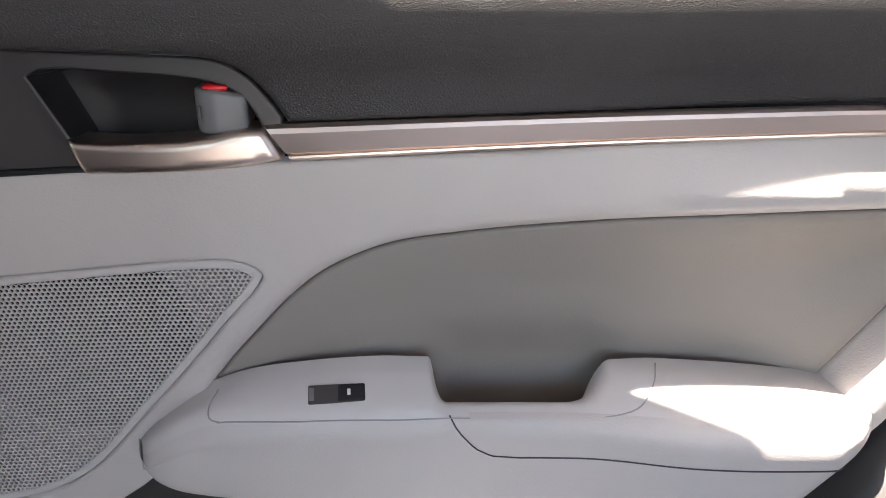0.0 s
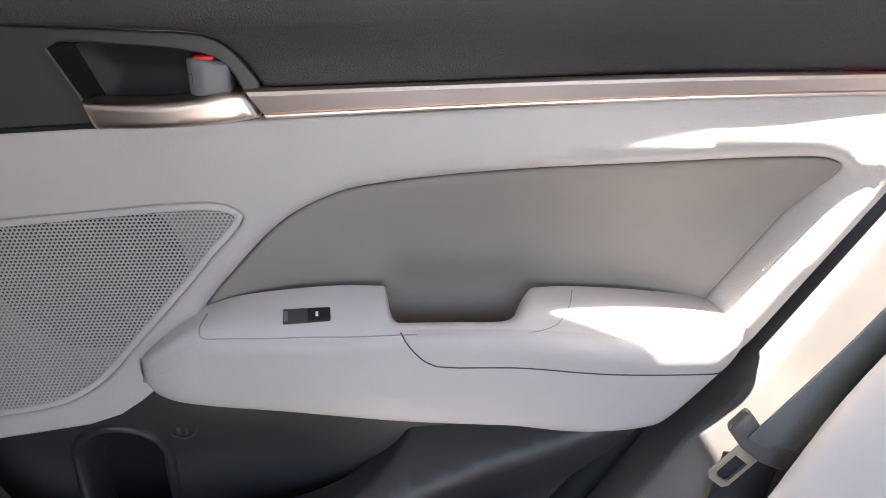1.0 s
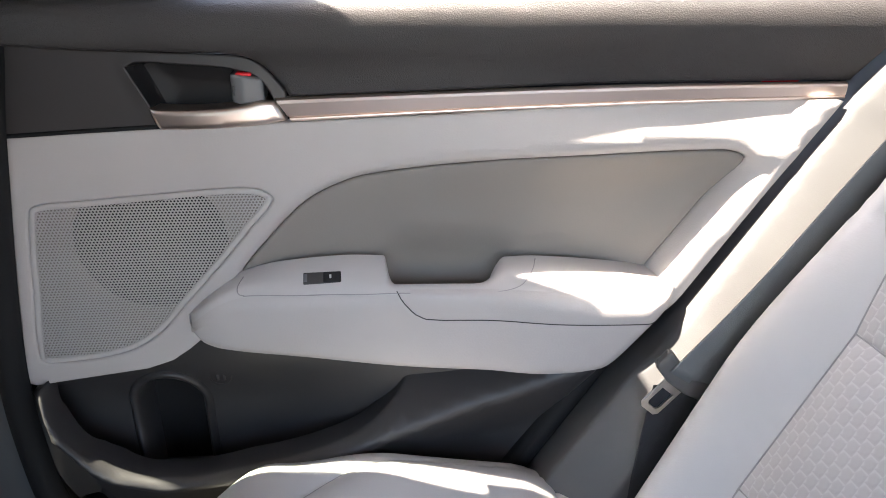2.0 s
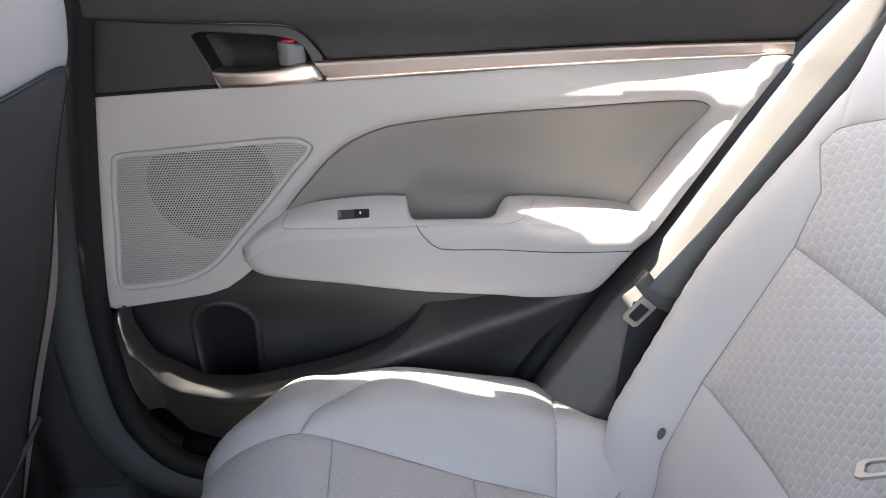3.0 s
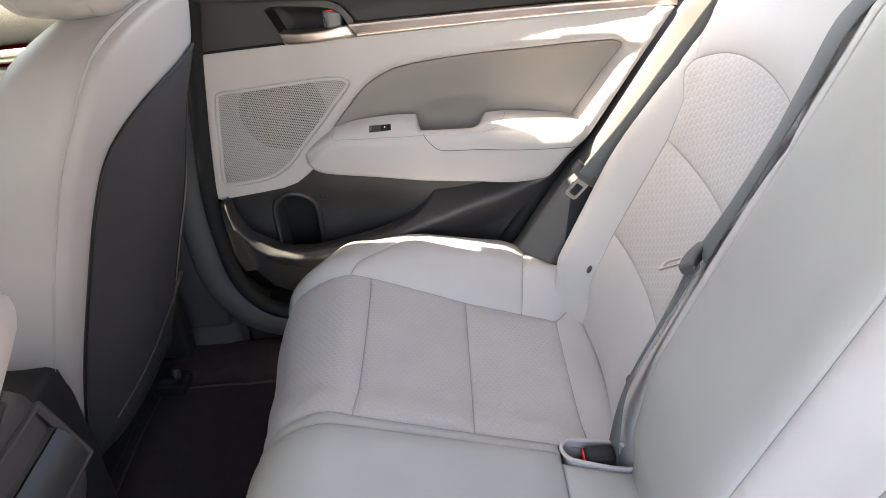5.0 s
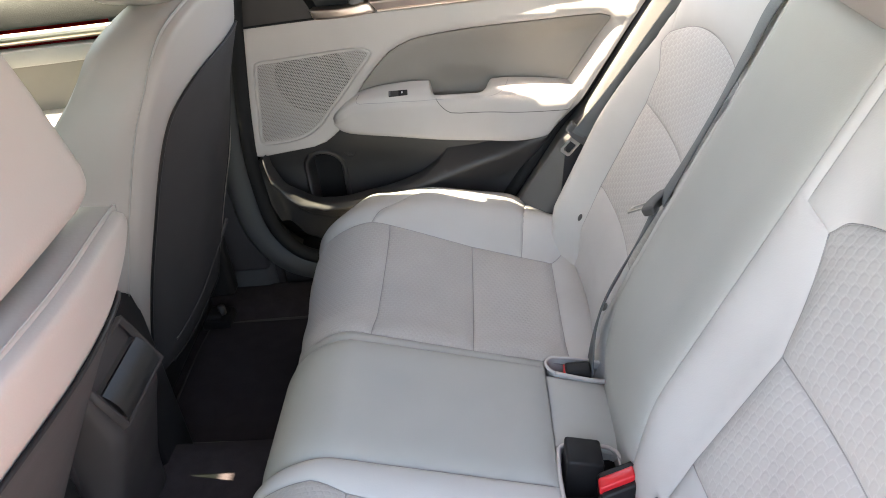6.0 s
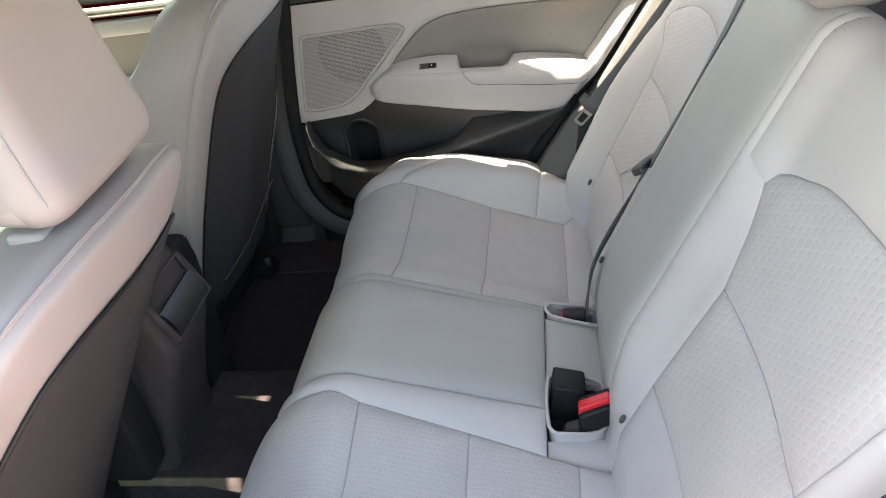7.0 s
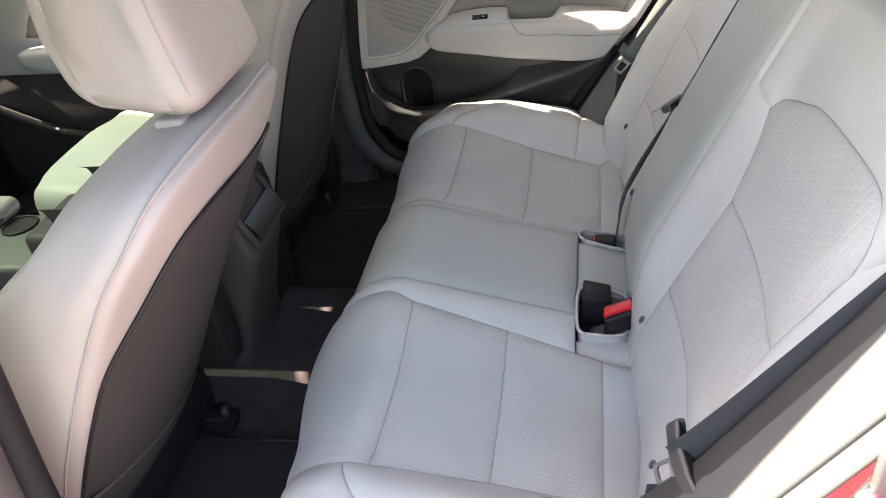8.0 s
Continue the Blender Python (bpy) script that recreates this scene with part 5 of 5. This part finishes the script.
body = box("body", (0.174, 0.108, 0.46), (0.215, 0.134, 0.522), BLACK, buckle, 0.005, 3)
box("release_button", (0.172, 0.110, 0.496), (0.177, 0.132, 0.519), RED, body, 0.002, 2, label="red release button")

# ---- front door on the far side, dashboard ----
fdoor = thing("front_door", (-1.0, 0.72, 0.42), "shut front passenger door with pale beige trim", "car door")
front_insert = spline([(-1.36, 0.80), (-1.30, 0.875), (-1.10, 0.893), (-0.75, 0.905), (-0.58, 0.91), (-0.56, 0.89), (-0.60, 0.80)], 6, sharp=(0, 6))
patch("door_panel", [(-1.60, 0.70), (-0.46, 0.68), (-0.46, 0.945), (-1.60, 0.925)], lambda u, v, d: (u, 0.70 - 0.012 * ease(v, 0.87, 0.92) + rounding(d, 0.004), v), BEIGE, fdoor, step=0.03, holes=(front_insert,), skirt=(0, 0.02, 0), label="pale beige door panel")
patch("door_insert", inset(front_insert, 0.001), lambda u, v, d: (u, 0.706 + 0.006 * ease(d, 0, 0.04), v), INSERT, fdoor, step=0.03, skirt=(0, 0.012, 0), label="taupe leatherette insert")
patch("upper_skin", [(-1.60, 0.965), (-0.46, 0.985), (-0.46, 1.10), (-1.60, 1.08)], lambda u, v, d: (u, 0.695 + 0.9 * np.maximum(0, v - 1.02), v), DARK, fdoor, step=0.04, skirt=(0, 0.02, 0), label="dark soft skin below the window")
sweep("trim_strip", [(x, 0.697, 0.956 + 0.019 * (x + 1.0)) for x in np.linspace(-1.6, -0.46, 12)], [(-0.011, -0.003), (-0.011, 0.004), (0.0, 0.008), (0.011, 0.004), (0.011, -0.003)], CHROME, fdoor, label="satin chrome trim strip")
rest_bm = bmesh.new()
bmesh.ops.create_uvsphere(rest_bm, u_segments=36, v_segments=20, radius=1)
for q in rest_bm.verts:
    a, b, c = (math.copysign(abs(k) ** 0.5, k) for k in q.co)
    q.co = Vector((-0.98 + 0.40 * a, 0.690 + 0.065 * b, 0.752 + (0.048 + 0.012 * a) * c))
part("armrest", rest_bm, BEIGE_SMOOTH, fdoor, "smooth pale armrest")
box("lower_panel", (-1.60, 0.705, 0.36), (-0.46, 0.735, 0.70), LOWER, fdoor, 0.01, 2)
sweep("storage_pocket", line([(-1.58, 0.69, 0.62), (-1.30, 0.66, 0.53), (-1.0, 0.66, 0.52), (-0.60, 0.69, 0.60)], 24), circle(0.016, 10, 0.011), DOOR_LOWER, fdoor, up=(0, 0, 1), label="charcoal storage pocket lip")
box("outer_seal", (-1.60, 0.755, 1.035), (-0.40, 0.845, 1.075), RUBBER, fdoor, 0.01, 2)
dash = thing("dashboard", (-1.6, 0.0, 0.6), "dark dashboard in front of the seats", "dashboard")
box("dash_body", (-1.85, -0.70, 0.60), (-1.58, 0.70, 1.02), BLACK, dash, 0.06, 4)
box("dash_foot", (-1.80, -0.72, 0.28), (-1.60, 0.72, 0.64), BLACK, dash, 0.03, 3)

# ---- shell of the car ----
def roof_skin(u, v, d, t=0.0):
    return u, v, 1.44 - 0.16 * v * v - 0.14 * np.maximum(0, np.abs(u + 0.05) - 0.5) ** 2 + t


# Unseen roof, its side edges drawn to control where sun falls inside.
ceiling = patch("ceiling", [(-1.0, -0.555), (-0.80, -0.570), (0.30, -0.572), (0.58, -0.566), (0.72, -0.54), (1.0, -0.46), (1.0, 0.46), (0.72, 0.54), (0.58, 0.566), (0.30, 0.572), (-0.34, 0.574), (-0.455, 0.580), (-0.61, 0.615), (-0.80, 0.625), (-1.0, 0.60)], lambda u, v, d: roof_skin(u, v, d), HEADLINER, None, step=0.08, rim=(), face=(0, 0, -1))
tagged(ceiling, "pale fabric headliner", "headliner", kind="structure")
roof = patch("roof", [(-1.01, -0.565), (-0.80, -0.594), (0.30, -0.597), (0.58, -0.585), (0.72, -0.55), (1.02, -0.47), (1.02, 0.47), (0.72, 0.55), (0.58, 0.575), (0.30, 0.582), (-0.34, 0.586), (-0.455, 0.593), (-0.61, 0.630), (-0.80, 0.64), (-1.01, 0.61)], lambda u, v, d: roof_skin(u, v, d, 0.03), PAINT, None, step=0.08, rim=(), skirt=(0, 0, -0.035), face=(0, 0, 1))
tagged(roof, "red car roof", "car roof", kind="structure")
for s, n in ((1, 1), (-1, 2)):
    for k, (path, wide) in enumerate((([(-0.93, 0.52, 1.40), (-1.3, 0.62, 1.20), (-1.62, 0.70, 1.0)], 0.04), ([(0.95, 0.50, 1.31), (1.15, 0.58, 1.18), (1.38, 0.66, 1.04)], 0.10))):
        pillar = sweep(f"pillar_{n}_{k + 1}", [(x, s * y, z) for x, y, z in line(path, 16)], [(-wide, -0.02), (-wide, 0.012), (wide, 0.012), (wide, -0.02)], HEADLINER, None, up=(0, -s, 0))
        tagged(pillar, "roof pillar cover", "pillar", kind="structure")
    rows = []
    # Unseen upper pillar; the far outline is shaped to cut the sun patches.
    for z in np.linspace(1.065, 1.42, 20):
        if s > 0:
            front, back = float(np.interp(z, (1.05, 1.19, 1.24, 1.275, 1.32, 1.36, 1.413), (-0.650, -0.628, -0.52, -0.453, -0.40, -0.335, -0.30))), float(np.interp(z, (1.05, 1.235, 1.42), (-0.19, -0.210, -0.222)))
        else:
            back, front = float(np.interp(z, (1.0, 1.045, 1.094, 1.23, 1.40), (-0.390, -0.385, -0.364, -0.27, -0.24))), float(np.interp(z, (1.0, 1.4), (-0.57, -0.47)))
        y = 0.722 - 0.22 * max(0, z - 1.05)
        rows.append([(front, s * y, z), (front + 0.01, s * (y - 0.016), z), ((front + back) / 2, s * (y - 0.024), z), (back - 0.01, s * (y - 0.016), z), (back, s * y, z), (back, s * (y + 0.02), z), (front, s * (y + 0.02), z)])
    upper_b = loft(f"pillar_{n}_3", rows, LOWER, None, caps=True)
    tagged(upper_b, "charcoal middle pillar cover", "pillar", kind="structure")
    side = patch(f"wall_side_{n}", [(-2.2, 0.22), (1.9, 0.22), (1.9, 1.02), (0.50, 1.035), (-0.37, 1.035), (-2.2, 0.98)] if s > 0 else [(-2.2, 0.22), (-0.50, 0.22), (-0.50, 1.03), (-2.2, 0.98)],
                 lambda u, v, d, s=s: (u, s * (0.86 - 0.12 * np.maximum(0, v - 0.75) - 0.1 * np.maximum(0, 0.4 - v)), v), PAINT, None, step=0.12, rim=(), skirt=(0, -0.05 * s, 0), face=(0, s, 0))
    tagged(side, "red painted car side", "car body", kind="structure")
rear_side = patch("wall_side_3", [(0.12, 0.30), (1.9, 0.30), (1.9, 1.05), (0.60, 1.08), (0.53, 0.99), (0.40, 0.79), (0.25, 0.56)], lambda u, v, d: (u, -(0.84 - 0.12 * np.maximum(0, v - 0.75) - rounding(d, 0.02)), v), PAINT, None, step=0.05, rim=(0.006, 0.02), skirt=(0, 0.05, 0), face=(0, -1, 0))
tagged(rear_side, "red painted rear wing", "car body", kind="structure")
# Unseen rails, set to block or let in sun along the sides.
sweep("window_frame", line([(-0.345, 0.590, 1.374), (-0.455, 0.598, 1.374), (-0.61, 0.633, 1.372), (-0.80, 0.642, 1.365), (-1.05, 0.65, 1.28)], 24), [(-0.033, -0.012), (-0.033, 0.008), (0.033, 0.008), (0.033, -0.012)], LOWER, fdoor, up=(0, 0, 1))
near_rail = sweep("trim_rail", line([(-0.46, -0.608, 1.374), (-0.80, -0.606, 1.365), (-1.05, -0.63, 1.28)], 20), [(-0.033, -0.012), (-0.033, 0.008), (0.033, 0.008), (0.033, -0.012)], LOWER, None, up=(0, 0, 1))
tagged(near_rail, "dark rail over the front window", "window rail", kind="structure")
cant_rail = sweep("trim_cant_rail", line([(-0.46, -0.606, 1.372), (-0.20, -0.586, 1.374), (0.0, -0.567, 1.372), (0.20, -0.557, 1.360), (0.34, -0.570, 1.325), (0.46, -0.61, 1.25), (0.56, -0.65, 1.13)], 36), [(-0.045, -0.016), (-0.040, 0.022), (0.0, 0.030), (0.040, 0.022), (0.045, -0.016)], LOWER, None, up=(0, 0, 1))
tagged(cant_rail, "dark rail over the open rear doorway", "roof rail", kind="structure")
for s, n in ((1, 1), (-1, 2)):
    pane = patch(f"window_{n}", [(-1.50, 1.02), (-0.52, 1.04), (-0.46, 1.38), (-0.85, 1.36)], lambda u, v, d, s=s: (u, s * (0.735 - 0.24 * (v - 1.05)), v), TINT, None, step=0.2, rim=(), face=(0, s, 0))
    tagged(pane, "tinted front side window", "car window", kind="structure")
screen = patch("window_3", [(-0.55, 0.0), (0.55, 0.0), (0.68, 1.0), (-0.68, 1.0)], lambda u, v, d: (-1.0 - 0.76 * v, u, 1.355 - 0.385 * v), SCREEN, None, step=0.2, rim=(), face=(-1, 0, 1))
tagged(screen, "unseen windscreen darkened to dim the sun", "windscreen", kind="structure")
for s, n in ((1, 1), (-1, 2)):
    quarter = patch(f"wall_quarter_{n}", [(0.60, 1.02), (1.45, 1.02), (1.05, 1.33), (0.62, 1.375), (0.52, 1.375)], lambda u, v, d, s=s: (u, s * (0.70 - 0.30 * (v - 1.02)), v), HEADLINER, None, step=0.08, rim=(), skirt=(0, 0.03 * s, 0), face=(0, -s, 0))
    tagged(quarter, "pale cover of the rear roof pillar", "pillar", kind="structure")
rear_glass = patch("window_4", [(-0.50, 0.0), (0.50, 0.0), (0.62, 1.0), (-0.62, 1.0)], lambda u, v, d: (1.0 + 0.45 * v, u, 1.31 - 0.27 * v), SCREEN, None, step=0.2, rim=(), face=(1, 0, 1))
tagged(rear_glass, "tinted rear window", "car window", kind="structure")
heights = np.linspace(0.36, 1.19, 40)
jamb_line = lambda dx, y: [(float(edge_x(z)) + dx, y + 0.10 * max(0, z - 0.95), z) for z in heights]
jamb = loft("trim_jamb", list(zip(*(jamb_line(dx, y) for dx, y in ((0.015, -0.606), (0.015, -0.63), (0.016, -0.660), (0.017, -0.690), (0.018, -0.698), (0.0185, -0.694), (0.020, -0.701), (0.023, -0.714), (0.026, -0.718), (0.028, -0.714))))), QUARTER, None, closed=False)
tagged(jamb, "grey rubber-edged door jamb", "door jamb", kind="structure")
flange = loft("wall_jamb", list(zip(*(jamb_line(dx, y) for dx, y in ((0.022, -0.706), (0.028, -0.722), (0.040, -0.728), (0.048, -0.742), (0.075, -0.775), (0.09, -0.81), (0.10, -0.83))))), PAINT, None, closed=False)
tagged(flange, "red painted door jamb", "car body", kind="structure")
# near rear door, swung open at the middle pillar
open_door = box("door_1", (-0.63, -1.66, 0.38), (-0.55, -0.76, 1.04), PAINT, None, 0.02, 3)
tagged(open_door, "open red rear car door", "car door", kind="structure")
open_trim = box("door_1_trim", (-0.55, -1.62, 0.42), (-0.52, -0.80, 0.98), BEIGE, None, 0.01, 3)
tagged(open_trim, "pale beige trim of the open rear door", "door trim", kind="structure")
striker = thing("door_striker", (0.39, -0.74, 0.88), "steel door striker bolted to the red jamb", "striker")
for dz in (-0.016, 0.016):
    sweep("bolt", [(0.392 + dz * 0.6, -0.730, 0.910 + dz), (0.372 + dz * 0.6, -0.752, 0.912 + dz)], circle(0.008, 8), STEEL, striker, up=(0, 0, 1))
box("striker_plate", (0.372, -0.745, 0.882), (0.405, -0.735, 0.940), QUARTER, striker, 0.003, 2)
for n, lo, hi in ((1, (-1.85, 0.735, 0.27), (-0.44, 0.76, 0.62)), (2, (-1.85, -0.76, 0.27), (-0.44, -0.735, 1.0)), (3, (-0.437, 0.735, 0.27), (0.25, 0.76, 0.41)), (4, (-0.437, 0.81, 0.41), (0.25, 0.825, 0.62))):
    liner = box(f"wall_liner_{n}", lo, hi, LOWER, None, 0.004, 1)
    tagged(liner, "charcoal inner side of the body", "car body", kind="structure")
shelf = box("wall_shelf", (0.55, -0.66, 1.00), (1.25, 0.66, 1.05), LOWER, None, 0.01, 2)
tagged(shelf, "charcoal parcel shelf", "parcel shelf", kind="structure")
bulk = box("wall_rear", (0.62, -0.70, 0.30), (0.66, 0.70, 1.02), BLACK, None, 0.01, 2)
tagged(bulk, "rear bulkhead behind the bench", "bulkhead", kind="structure")
under = box("wall_floor_pan", (-2.0, -0.80, 0.22), (1.6, 0.80, 0.275), BLACK, None, 0.01, 2)
tagged(under, "car floor pan", "floor pan", kind="structure")
bonnet = box("wall_bonnet", (-3.0, -0.78, 0.40), (-1.75, 0.78, 0.95), PAINT, None, 0.08, 3)
tagged(bonnet, "red car bonnet", "car body", kind="structure")
boot = box("wall_boot", (1.25, -0.74, 0.40), (1.92, 0.74, 1.03), PAINT, None, 0.06, 3)
tagged(boot, "red car boot", "car body", kind="structure")
bm = bmesh.new()
bmesh.ops.create_grid(bm, x_segments=2, y_segments=2, size=400)
ground = part("ground", bm, ASPHALT, None)
tagged(ground, "pale concrete car park", "ground", kind="structure")
